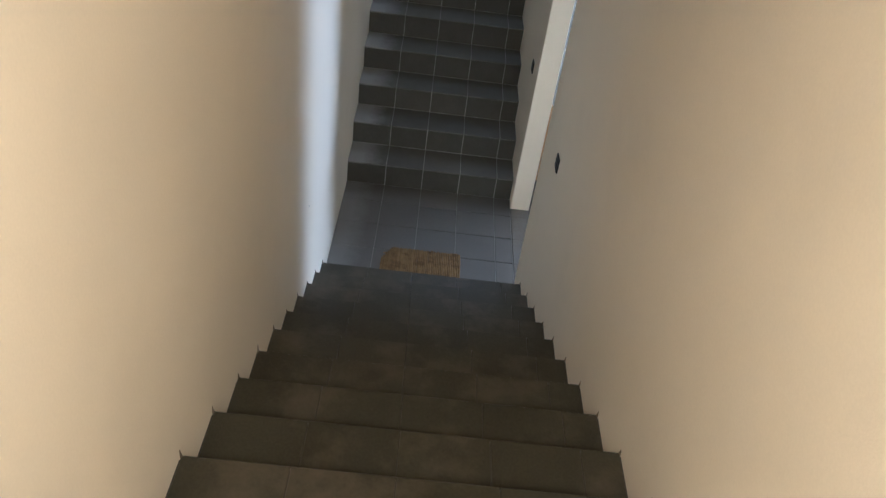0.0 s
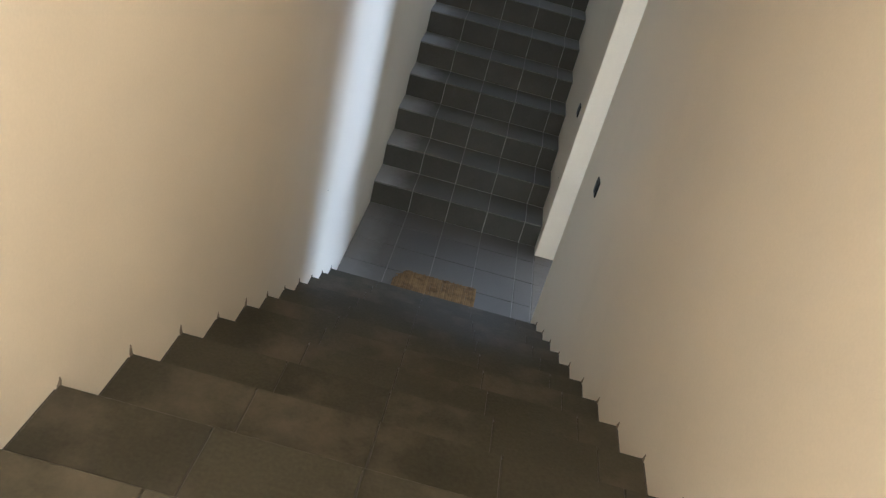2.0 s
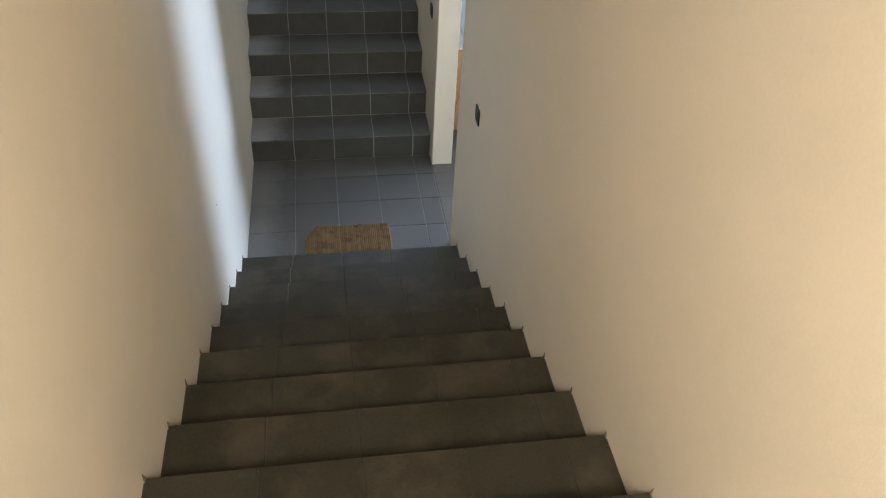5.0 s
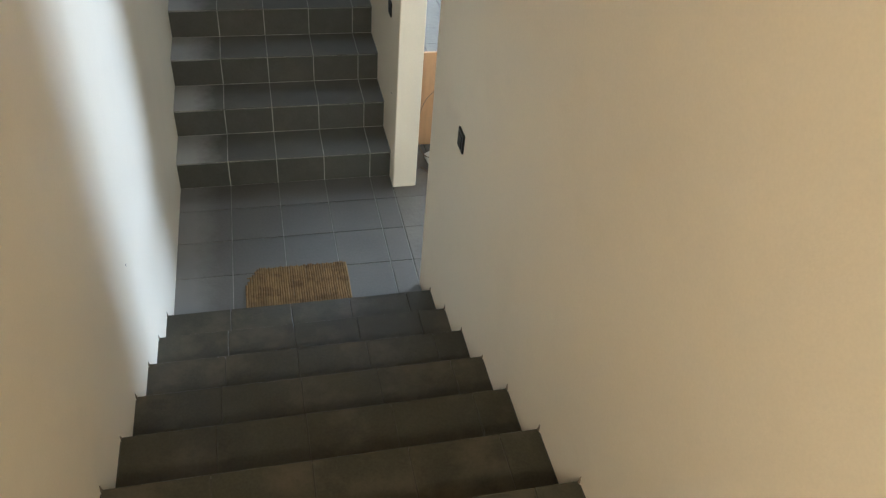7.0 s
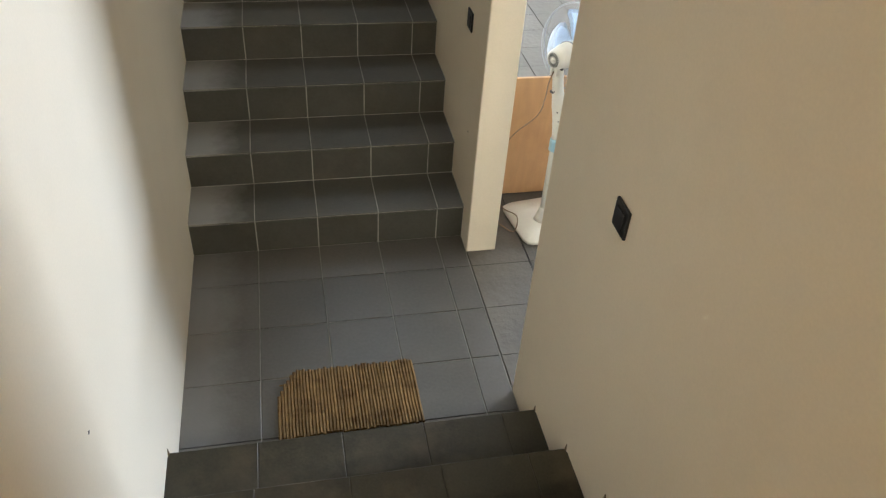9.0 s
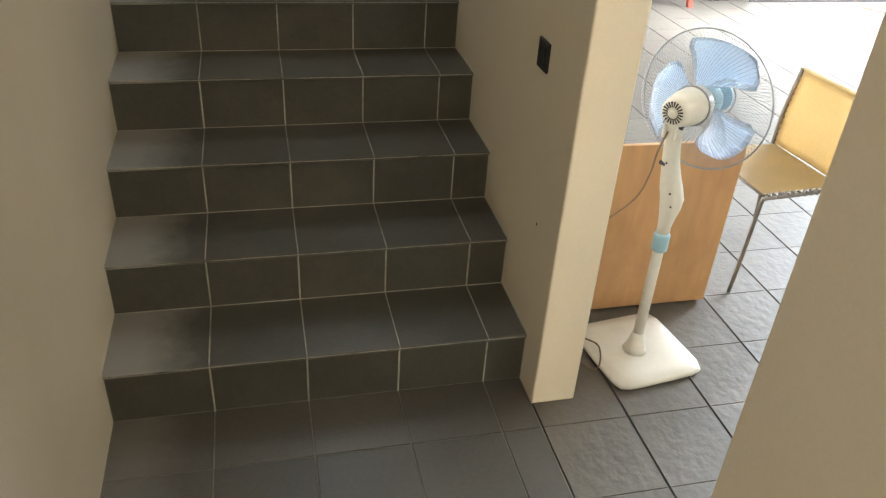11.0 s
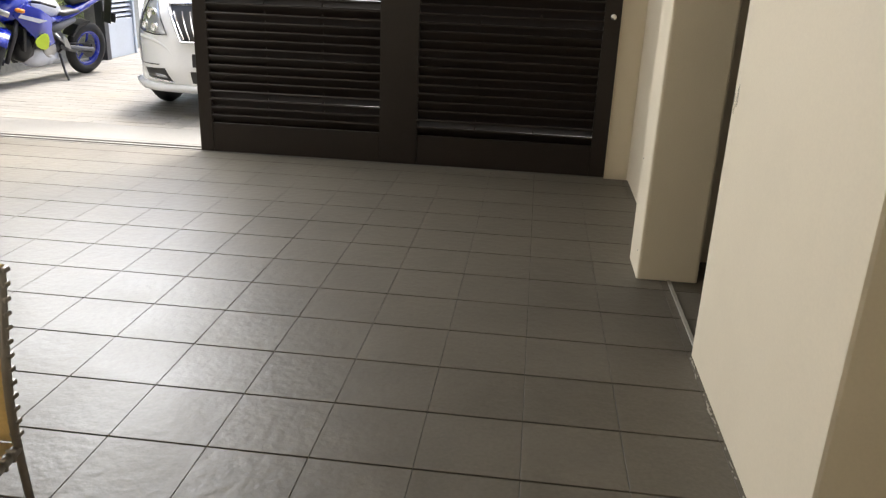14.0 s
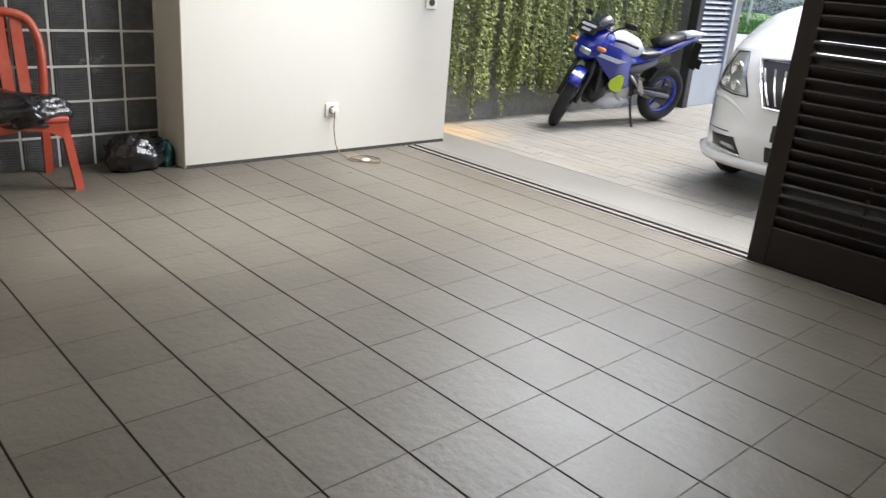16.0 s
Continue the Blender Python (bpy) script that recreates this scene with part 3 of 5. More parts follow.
# ---------------------------------------------------------------- sliding louvred gate
gate = thing("sliding_gate", "dark brown louvred sliding gate standing half open on its track", "gate", at=(GATE_X, 0, 0))
GH = 2.785
stiles = ((GATE_R, 0.316), (1.528, 1.797), (3.020, GATE_L))
for a, c in stiles:
    part("stile", box(-0.028, a, 0.006, 0.028, c, GH, 0.003), GATE, gate)
for a, c in ((0.316, 1.528), (1.797, 3.020)):
    part("bottom_rail", box(-0.024, a, 0.006, 0.024, c, 0.215, 0.003), GATE, gate)
    part("top_rail", box(-0.024, a, GH - 0.12, 0.024, c, GH, 0.003), GATE, gate)
    mid = (c - a) / 2 + 0.008
    slat_me = shared(moved(box(-0.040, -mid, -0.009, 0.040, mid, 0.009, 0.006, seg=2), Matrix.Rotation(radians(56), 4, "Y")), GATE, "slat")
    open_slats = {14: -18, 15: -19, 16: -18, 12: -10, 2: -9, 3: -10, 8: -7} if a > 1 else {12: -7, 13: -11, 14: -9, 1: -12}
    k = 0
    while 0.242 + 0.0593 * k < GH - 0.13:
        o = new("slat", slat_me)
        o.parent = gate
        o.matrix_local = Matrix.Translation((0, (a + c) / 2, 0.242 + 0.0593 * k)) @ Matrix.Rotation(radians(open_slats.get(k, 0)) + random.uniform(-0.05, 0.05), 4, "Y") @ Matrix.Rotation(random.uniform(-0.003, 0.003), 4, "X")
        k += 1
    for f in (1 / 3, 2 / 3):
        y = a + (c - a) * f
        part("batten", box(-0.004, y - 0.006, 0.215, 0.004, y + 0.006, GH - 0.12), GATE, gate)
knob = part("lock", moved(lathe([(0.0, 0), (0.022, 0), (0.024, 0.004), (0.016, 0.012), (0.010, 0.014)], 16), Matrix.Translation((-0.028, 0.258, 1.073)) @ Matrix.Rotation(radians(-90), 4, "Y")), CHROME, gate, "round steel lock cylinder", True)

# ---------------------------------------------------------------- doormat
mat_ob = thing("doormat", "worn brown corded jute doormat lying on the landing", "doormat")
n = 44
for k in range(n):
    x = 0.375 + (0.950 - 0.375) * (k + 0.5) / n
    cut = 0.15 * max(0, (0.455 - x) / 0.085) ** 1.3
    y0, y1 = 0.070 + random.uniform(-0.006, 0.006) - (0.0 if x > 0.5 else 0.006), 0.405 - cut + random.uniform(-0.007, 0.007)
    pts = [(x + random.uniform(-0.0015, 0.0015), y0 + (y1 - y0) * s / 6, 0.0068 + random.uniform(-0.0008, 0.0012)) for s in range(7)]
    part("cord", tube(pts, 0.0072, 6), JUTE, mat_ob)
for y in (0.13, 0.235, 0.34):
    part("binding", tube([(0.385, y, 0.004), (0.945, y + 0.005, 0.004)], 0.003, 5), JUTE, mat_ob)


# ---------------------------------------------------------------- switches and sockets
def wall_switch(name, label, at, turn):
    s = thing(name, label, "switch", at=at, turn=turn)
    part("plate", box(-0.0425, -0.009, -0.0445, 0.0425, 0, 0.0445, 0.004, seg=2), BLACK_PLASTIC, s)
    part("rocker", box(-0.026, -0.013, -0.028, 0.026, -0.008, 0.028, 0.002), DARK_STEEL, s)
    return s


wall_switch("light_switch", "black square light switch on the cream wall of the first flight", (SW, -0.353, 1.316), -90)
wall_switch("light_switch", "black square light switch on the pier beside the second flight", (SW, 1.397, 1.108), -90)


def socket(label, at, turn):
    s = thing("wall_socket", label, "socket", at=at, turn=turn)
    part("plate", box(-0.055, -0.012, -0.05, 0.055, 0, 0.05, 0.004), WHITE_PLASTIC, s)
    part("insert", moved(lathe([(0.0, 0), (0.026, 0), (0.028, 0.004), (0.02, 0.006)], 18), Matrix.Translation((0, -0.012, 0)) @ Matrix.Rotation(radians(90), 4, "X")), DARK_STEEL, s)
    return s


so = socket("white wall socket with a plug in it on the white wall", (6.30, FAR_Y, 0.323), 0)
part("plug", box(-0.02, -0.05, -0.02, 0.035, -0.016, 0.018, 0.006), WHITE_PLASTIC, so)
socket("white switch plate high on the white wall", (7.19, FAR_Y, 1.10), 0)
cord = thing("extension_cord", "thin brown cord hanging from the socket and coiled on the floor", "cable")
part("cord", tube(curve_points([(6.30, 6.02, 0.32), (6.305, 6.03, 0.18), (6.31, 5.99, 0.05), (6.33, 5.88, 0.008), (6.42, 5.72, 0.006), (6.52, 5.74, 0.006), (6.50, 5.88, 0.006), (6.36, 5.90, 0.010), (6.30, 5.80, 0.008), (6.45, 5.66, 0.006)], 8), 0.0042, 6), CABLE, cord)
part("connector", box(6.36, 5.73, 0.0, 6.42, 5.76, 0.022, 0.005), WHITE_PLASTIC, cord, "white plug connector")

# ---------------------------------------------------------------- pedestal fan
HUB, CEN = Vector((1.699, 1.218, 0.99)), Vector((1.842, 1.300, 0.990))
fan = thing("pedestal_fan", "off-white pedestal fan with pale blue blades and a wire cage", "fan")
base_m = pose(1.815, 1.300, 0, 0, 0, 8)
sq = []
for z, h, r in ((0.0, 0.176, 0.03), (0.012, 0.184, 0.035), (0.024, 0.178, 0.045), (0.034, 0.135, 0.05), (0.041, 0.06, 0.03)):
    ring = []
    for k in range(40):
        a = 2 * math.pi * k / 40
        p = 8.0
        rr = h / (abs(math.cos(a)) ** p + abs(math.sin(a)) ** p) ** (1 / p)
        ring.append(base_m @ Vector((rr * math.cos(a), rr * math.sin(a), z)))
    sq.append(ring)
part("base", loft(sq), WHITE_PLASTIC, fan, "square off-white base", True)
PX_, PY_ = 1.7925, 1.2745
part("foot_collar", moved(lathe([(0.045, 0.038), (0.036, 0.06), (0.026, 0.10), (0.021, 0.12)], 20), Matrix.Translation((PX_, PY_, 0))), WHITE_PLASTIC, fan, "", True)
part("pole", tube([(PX_, PY_, 0.10), (PX_, PY_, 0.50)], 0.019, 16), WHITE_PLASTIC, fan, "", True)
part("height_collar", moved(lathe([(0.022, 0.47), (0.0275, 0.475), (0.0275, 0.53), (0.023, 0.54)], 20), Matrix.Translation((PX_, PY_, 0))), BLUE_PLASTIC, fan, "pale blue height collar", True)
ax = (CEN - HUB).normalized()
flat = Vector((ax.x, ax.y, 0)).normalized()
sid = Vector((-flat.y, flat.x, 0))
ctrl = [(0.0, 0.535, 0.0, 0.021, 0.021), (0.0, 0.565, 0.0, 0.021, 0.023), (0.002, 0.60, 0.0, 0.026, 0.028), (0.004, 0.635, 0.0, 0.033, 0.034), (0.003, 0.668, 0.0, 0.037, 0.038), (-0.006, 0.705, -0.004, 0.036, 0.037),
        (-0.014, 0.745, -0.010, 0.031, 0.033), (-0.020, 0.79, -0.018, 0.027, 0.029), (-0.023, 0.84, -0.026, 0.026, 0.026), (-0.024, 0.885, -0.034, 0.027, 0.024), (-0.025, 0.925, -0.040, 0.026, 0.022), (-0.026, 0.95, -0.042, 0.020, 0.020)]
secs = []
for off, z, back_, hw, hd in ctrl:
    c = Vector((PX_, PY_, z)) + flat * back_ - sid * off
    secs.append([c + sid * (hw * math.copysign(abs(math.cos(2 * math.pi * k / 18)) ** 0.8, math.cos(2 * math.pi * k / 18))) + flat * (hd * math.sin(2 * math.pi * k / 18)) for k in range(18)])
part("control_neck", loft(secs), WHITE_PLASTIC, fan, "curved off-white control neck", True)
for z, o_, d_ in ((0.655, 0.022, 0.030), (0.700, 0.012, 0.036), (0.800, -0.018, 0.047)):
    c = Vector((PX_, PY_, z)) - flat * d_ - sid * o_
    part("screw", moved(lathe([(0.0036, -0.006), (0.0036, 0.003), (0.002, 0.004)], 10), Matrix.Translation(c) @ (-flat).to_track_quat("Z", "Y").to_matrix().to_4x4()), BLACK_PLASTIC, fan)
slot_c = Vector((PX_, PY_, 0.792)) - flat * 0.044 + sid * 0.034
part("cord_clip", moved(box(-0.012, -0.004, -0.006, 0.012, 0.010, 0.006, 0.002), Matrix.Translation(slot_c) @ flat.to_track_quat("Y", "Z").to_matrix().to_4x4()), DARK_STEEL, fan)
M = Matrix.Translation(HUB) @ ax.to_track_quat("Z", "X").to_matrix().to_4x4()
for d_ in (-0.016, 0.016):
    c = Vector((PX_, PY_, 0.918)) - flat * 0.046 + sid * (0.026 + d_)
    part("tilt_bracket", moved(box(-0.006, -0.024, -0.035, 0.006, 0.024, 0.030, 0.004), Matrix.Translation(c) @ flat.to_track_quat("Y", "Z").to_matrix().to_4x4()), WHITE_PLASTIC, fan)
part("tilt_bolt", tube([Vector((PX_, PY_, 0.925)) - flat * 0.046 - sid * 0.007, Vector((PX_, PY_, 0.925)) - flat * 0.046 + sid * 0.059], 0.007, 8), DARK_STEEL, fan)
part("motor_housing", moved(lathe([(0.018, -0.010), (0.036, -0.008), (0.043, -0.002), (0.047, 0.010), (0.0505, 0.045), (0.055, 0.052), (0.057, 0.085), (0.057, 0.122), (0.050, 0.136), (0.03, 0.14)], 32), M), WHITE_PLASTIC, fan, "round off-white motor housing", True)
for k in range(20):
    a = 2 * math.pi * k / 20
    part("vent_slot", moved(box(0.017, -0.0021, -0.0105, 0.034, 0.0021, -0.002), M @ Matrix.Rotation(a, 4, "Z")), BLACK_PLASTIC, fan)
part("pull_knob", moved(lathe([(0.005, -0.016), (0.008, -0.013), (0.009, -0.004)], 12), M), WHITE_PLASTIC, fan, "", True)
MC = Matrix.Translation(CEN) @ ax.to_track_quat("Z", "X").to_matrix().to_4x4()
part("rotor", moved(lathe([(0.03, -0.022), (0.047, -0.012), (0.050, 0.02), (0.042, 0.035), (0.02, 0.045)], 24), MC), BLUE_PLASTIC, fan, "", True)
BLADE = glass("pale_blue_translucent_blade", (0.68, 0.82, 0.99), 0.3, 0.5)
for k in range(3):
    bm = bmesh.new()
    rows = []
    for i in range(9):
        r = 0.035 + 0.158 * i / 8
        w0 = -0.25 + 0.15 * math.sin(i / 8 * 2.6)
        w1 = 0.72 + 0.72 * math.sin(i / 8 * 2.2) - (0.34 if i == 8 else 0.12 if i == 7 else 0)
        row = []
        for j in range(9):
            a = w0 + (w1 - w0) * j / 8 + (0.12 if i == 8 else 0) * (1 if j == 0 else 0)
            z = -0.030 + 0.055 * (j / 8) - 0.012 * math.sin(math.pi * j / 8)
            row.append(bm.verts.new((r * math.cos(a), r * math.sin(a), z)))
        rows.append(row)
    for a_, b_ in zip(rows, rows[1:]):
        for j in range(8):
            bm.faces.new((a_[j], a_[j + 1], b_[j + 1], b_[j]))
    bmesh.ops.solidify(bm, geom=list(bm.faces), thickness=0.002)
    part("blade", moved(bm, MC @ Matrix.Rotation(radians(101 + 120 * k), 4, "Z")), BLADE, fan, "pale blue plastic blade", True)
R_CAGE = 0.216
cage = part("cage", moved(tube([(R_CAGE * math.cos(2 * math.pi * k / 72), R_CAGE * math.sin(2 * math.pi * k / 72), 0) for k in range(72)], 0.0028, 6, True), MC), WIRE, fan, "round grey wire cage")
for side in (-1, 1):
    pts = []
    for s in range(7):
        u = s / 6
        r = 0.055 + (R_CAGE - 0.055) * u
        z = side * (0.070 * math.sqrt(max(0.0, 1 - (u * 0.985) ** 2.6)) + 0.004)
        pts.append((r * math.cos(0.16 * u), r * math.sin(0.16 * u), z))
    wire_me = shared(tube(pts, 0.0008, 3), WIRE, "wire")
    for k in range(104):
        o = new("wire", wire_me)
        o.parent = cage
        o.matrix_local = MC @ Matrix.Rotation(2 * math.pi * k / 104, 4, "Z")
for r, z, rad in ((0.06, -0.074, 0.003), (0.06, 0.074, 0.003)):
    part("ring", moved(tube([(r * math.cos(2 * math.pi * k / 72), r * math.sin(2 * math.pi * k / 72), z) for k in range(72)], rad, 5, True), MC), WIRE, cage)
part("badge", moved(lathe([(0.05, 0.074), (0.05, 0.082), (0.02, 0.084)], 24), MC), BLUE_PLASTIC, cage)
P0 = Vector((PX_, PY_, 0))
part("power_cord", tube(curve_points([P0 + sid * 0.030 - flat * 0.062 + Vector((0, 0, 0.905)), P0 + sid * 0.050 - flat * 0.060 + Vector((0, 0, 0.83)), P0 + sid * 0.066 - flat * 0.05 + Vector((0, 0, 0.74)), P0 + sid * 0.115 - flat * 0.03 + Vector((0, 0, 0.62)), (1.60, 1.42, 0.45), (1.56, 1.46, 0.20), (1.60, 1.40, 0.05), (1.66, 1.30, 0.05), (1.625, 1.22, 0.012), (1.57, 1.30, 0.006)], 8), 0.0032, 6), CABLE, fan, "brown power cord")

# ---------------------------------------------------------------- desk
desk = thing("desk", "orange-brown laminate desk with a plain panel front", "desk")
part("modesty_panel", box(1.512, 1.560, 0.012, 2.236, 1.578, 0.722, 0.002), WOOD, desk)
part("side_panel", box(2.216, 1.580, 0.006, 2.236, 1.82, 0.398, 0.002), WOOD, desk)
part("side_panel", box(1.512, 1.580, 0.006, 1.532, 1.82, 0.398, 0.002), WOOD, desk)
part("top", box(1.505, 1.579, 0.400, 2.242, 1.84, 0.420, 0.003), WOOD, desk)
part("plinth", box(1.535, 1.584, 0.0, 2.21, 1.60, 0.05), KICK, desk)

# ---------------------------------------------------------------- metal chair with woven seat
chair = thing("chair", "steel tube chair with a yellow-tan woven seat and back", "chair")
FL, FR, BR, BL = Vector((2.385, 1.61, 0)), Vector((2.37, 2.04, 0)), Vector((2.775, 2.09, 0)), Vector((2.815, 1.665, 0))


def seat_pt(u, v, z):
    a = FL.lerp(BL, u)
    c = FR.lerp(BR, u)
    p = a.lerp(c, v)
    return Vector((p.x, p.y, z))


SZ = 0.455
for v in (0.0, 1.0):
    f, bk = seat_pt(0, v, 0), seat_pt(1, v, 0)
    part("leg", tube(curve_points([f + Vector((0.0, 0, 0.002)), f + Vector((0.015, 0, 0.25)), f + Vector((0.022, 0, 0.42)), f + Vector((0.035, 0, SZ - 0.012)), f + Vector((0.08, 0.0, SZ - 0.010))], 5), 0.0085, 10), TUBE, chair, "", True)
    part("leg", tube(curve_points([bk + Vector((0.02, 0, 0.002)), bk + Vector((0.0, 0, 0.25)), bk + Vector((-0.015, 0, SZ)), bk + Vector((-0.01, 0, 0.60)), bk + Vector((0.02, 0, 0.79))], 5), 0.0085, 10), TUBE, chair, "", True)
    part("seat_rail", tube([f + Vector((0.06, 0, SZ - 0.010)), bk + Vector((-0.015, 0, SZ - 0.022))], 0.009, 8), TUBE, chair, "", True)
part("cross_rail", tube([seat_pt(0.1, 0.0, SZ - 0.012), seat_pt(0.1, 1.0, SZ - 0.012)], 0.008, 8), TUBE, chair, "", True)
bm = bmesh.new()
g_ = [[bm.verts.new(seat_pt(0.06 + 0.90 * i / 10, 0.01 + 0.98 * j / 10, SZ + 0.004 - 0.018 * math.sin(math.pi * j / 10) * math.sin(math.pi * i / 10) - 0.012 * i / 10)) for j in range(11)] for i in range(11)]
for i in range(10):
    for j in range(10):
        bm.faces.new((g_[i][j], g_[i + 1][j], g_[i + 1][j + 1], g_[i][j + 1]))
bmesh.ops.solidify(bm, geom=list(bm.faces), thickness=0.006)
part("seat", bm, WOVEN, chair, "sagging yellow-tan woven seat", True)
bm = bmesh.new()
g_ = []
for i in range(11):
    z = 0.445 + 0.345 * i / 10
    row = []
    for j in range(11):
        p = BL.lerp(BR, -0.01 + 1.02 * j / 10)
        lean = -0.012 + 0.035 * (i / 10) ** 2
        row.append(bm.verts.new((p.x + lean + 0.012 * math.sin(math.pi * j / 10), p.y, z)))
    g_.append(row)
for i in range(10):
    for j in range(10):
        bm.faces.new((g_[i][j], g_[i + 1][j], g_[i + 1][j + 1], g_[i][j + 1]))
bmesh.ops.solidify(bm, geom=list(bm.faces), thickness=0.006)
back = part("backrest", bm, WOVEN, chair, "yellow-tan woven backrest", True)
part("hem", tube([(g.x, g.y, g.z) for g in [Vector((BL.x + 0.024, BL.y, 0.792)).lerp(Vector((BR.x + 0.024, BR.y, 0.792)), s / 6) for s in range(7)]], 0.008, 8), WOVEN, back)
for k in range(13):
    z = 0.46 + 0.325 * k / 12
    lean = -0.012 + 0.035 * ((z - 0.445) / 0.345) ** 2
    for p in (BL, BR):
        part("lacing", box(p.x + lean - 0.008, p.y - 0.0105, z, p.x + lean + 0.010, p.y + 0.0105, z + 0.010, 0.002), TUBE, back)
for k in range(12):
    p = seat_pt(0.10 + 0.86 * k / 12, 0.0, 0)
    part("lacing", box(p.x, p.y - 0.0098, SZ - 0.020 - 0.012 * k / 12, p.x + 0.009, p.y + 0.0098, SZ + 0.006 - 0.012 * k / 12, 0.002), TUBE, chair)

# ---------------------------------------------------------------- red plastic armchair with a bag on it
rc = thing("plastic_chair", "faded red moulded plastic chair by the glass block wall", "chair")
X0_, X1_, YF, YB = 3.98, 4.455, 5.90, 6.305
for x, s in ((X0_, -1), (X1_, 1)):
    secs = [[(x + s * dx + a, y + b_, z) for a, b_ in ((-0.022, -0.022), (0.022, -0.022), (0.022, 0.022), (-0.022, 0.022))] for dx, y, z in ((0.015, YF, 0.0), (-0.01, YF + 0.03, 0.22), (-0.035, YF + 0.05, 0.40))]
    part("leg", loft(secs), RED_PLASTIC, rc)
    secs = [[(x + s * dx + a, y + b_, z) for a, b_ in ((-0.022, -0.018), (0.022, -0.018), (0.022, 0.018), (-0.022, 0.018))] for dx, y, z in ((-0.02, YB + 0.03, 0.0), (-0.03, YB - 0.01, 0.22), (-0.04, YB - 0.03, 0.42))]
    part("leg", loft(secs), RED_PLASTIC, rc)
    pts = curve_points([(x - s * 0.03, YB - 0.02, 0.40), (x - s * 0.012, YB + 0.00, 0.60), (x - s * 0.012, YB + 0.03, 0.78), (x - s * 0.05, YB + 0.055, 0.885), (x - s * 0.12, YB + 0.062, 0.925), (4.2175, YB + 0.065, 0.935)], 6)
    part("back_frame", tube(pts, 0.026, 10), RED_PLASTIC, rc, "", True)
bm = box(X0_ + 0.01, YF - 0.01, 0.385, X1_ - 0.01, YB - 0.01, 0.42, 0.014, seg=3)
part("seat", bm, RED_PLASTIC, rc, "", True)
part("front_apron", plate([(X0_ + 0.03, 0.385), (X0_ + 0.05, 0.30), (X0_ + 0.12, 0.34), (4.21, 0.355), (X1_ - 0.12, 0.34), (X1_ - 0.05, 0.30), (X1_ - 0.03, 0.385)], YF + 0.0, YF + 0.014), RED_PLASTIC, rc)
for k in range(4):
    x = 4.08 + 0.087 * k
    part("back_slat", loft([[(p.x - 0.030, p.y - 0.006, p.z), (p.x + 0.030, p.y - 0.006, p.z), (p.x + 0.030, p.y + 0.006, p.z), (p.x - 0.030, p.y + 0.006, p.z)] for p in curve_points([(x, YB - 0.03, 0.41), (x, YB + 0.02, 0.62), (x, YB + 0.055, 0.80), (x, YB + 0.07, 0.91)], 5)]), RED_PLASTIC, rc)


def crumpled(name, label, at, sx, sy, sz, seed, mat=BAG):
    bm = bmesh.new()
    bmesh.ops.create_icosphere(bm, subdivisions=4, radius=1)
    off = Vector((seed * 3.1, seed * 1.7, seed))
    for v in bm.verts:
        d = v.co.normalized()
        q = d + 0.35 * Vector((noise.noise(d * 2.1 + off), noise.noise(d * 2.1 - off), noise.noise(d * 2.3 + 2 * off)))
        f = 0.92 + 0.30 * noise.noise(q * 1.5 + off) + 0.40 * abs(noise.noise(q * 2.6 + off)) + 0.07 * abs(noise.noise(q * 6.5 + off))
        v.co = Vector((d.x * sx * f, d.y * sy * f, max(d.z * sz * f, -0.62 * sz)))
    low = min(v.co.z for v in bm.verts)
    for v in bm.verts:
        v.co.z -= low
    o = part(name, bm, mat, None, "", True)
    o.location = at
    return tagged(o, label, "bag")


crumpled("plastic_bag", "crumpled shiny black plastic bag draped over the red chair seat", (4.20, 6.02, 0.368), 0.235, 0.20, 0.105, 2)
crumpled("rubbish_bag", "crumpled shiny black rubbish bag on the floor beside the wall", (4.90, 6.20, 0.0), 0.185, 0.115, 0.135, 5)

crumpled("teal_bag", "small crumpled teal plastic bag beside the rubbish bag", (5.11, 6.21, 0.0), 0.05, 0.06, 0.105, 8, material("teal_plastic_film", (0.006, 0.05, 0.055), 0.3, bump=0.006, bump_scale=20))
scrap = box(-0.018, -0.009, 0, 0.018, 0.009, 0.008, 0.002)
o = part("bark_scrap", scrap, BLACK_PLASTIC)
o.matrix_world = pose(2.632, 1.183, 0.0, 0, 0, 25)
tagged(o, "small dark scrap lying on the tiled floor", "scrap")


# pale mortar crumbs along the foot of the house wall
mc = bmesh.new()
rnd = random.Random(3)
for k in range(34):
    x = 3.12 + 1.2 * rnd.random()
    w, d = 0.004 + 0.024 * rnd.random() ** 2, 0.0015 + 0.003 * rnd.random()
    c = bmesh.new()
    bmesh.ops.create_icosphere(c, subdivisions=1, radius=1)
    join(mc, c, Matrix.Translation((x, 0.074 + 0.008 * rnd.random() ** 2, 0.001)) @ Matrix.Rotation(rnd.uniform(-0.3, 0.3), 4, "Z") @ Matrix.Diagonal((w, d, 0.003, 1)))
o = part("mortar_crumbs", mc, GROUT_STAIR)
tagged(o, "pale mortar crumbs along the foot of the cream wall", "mortar", kind="stuff")


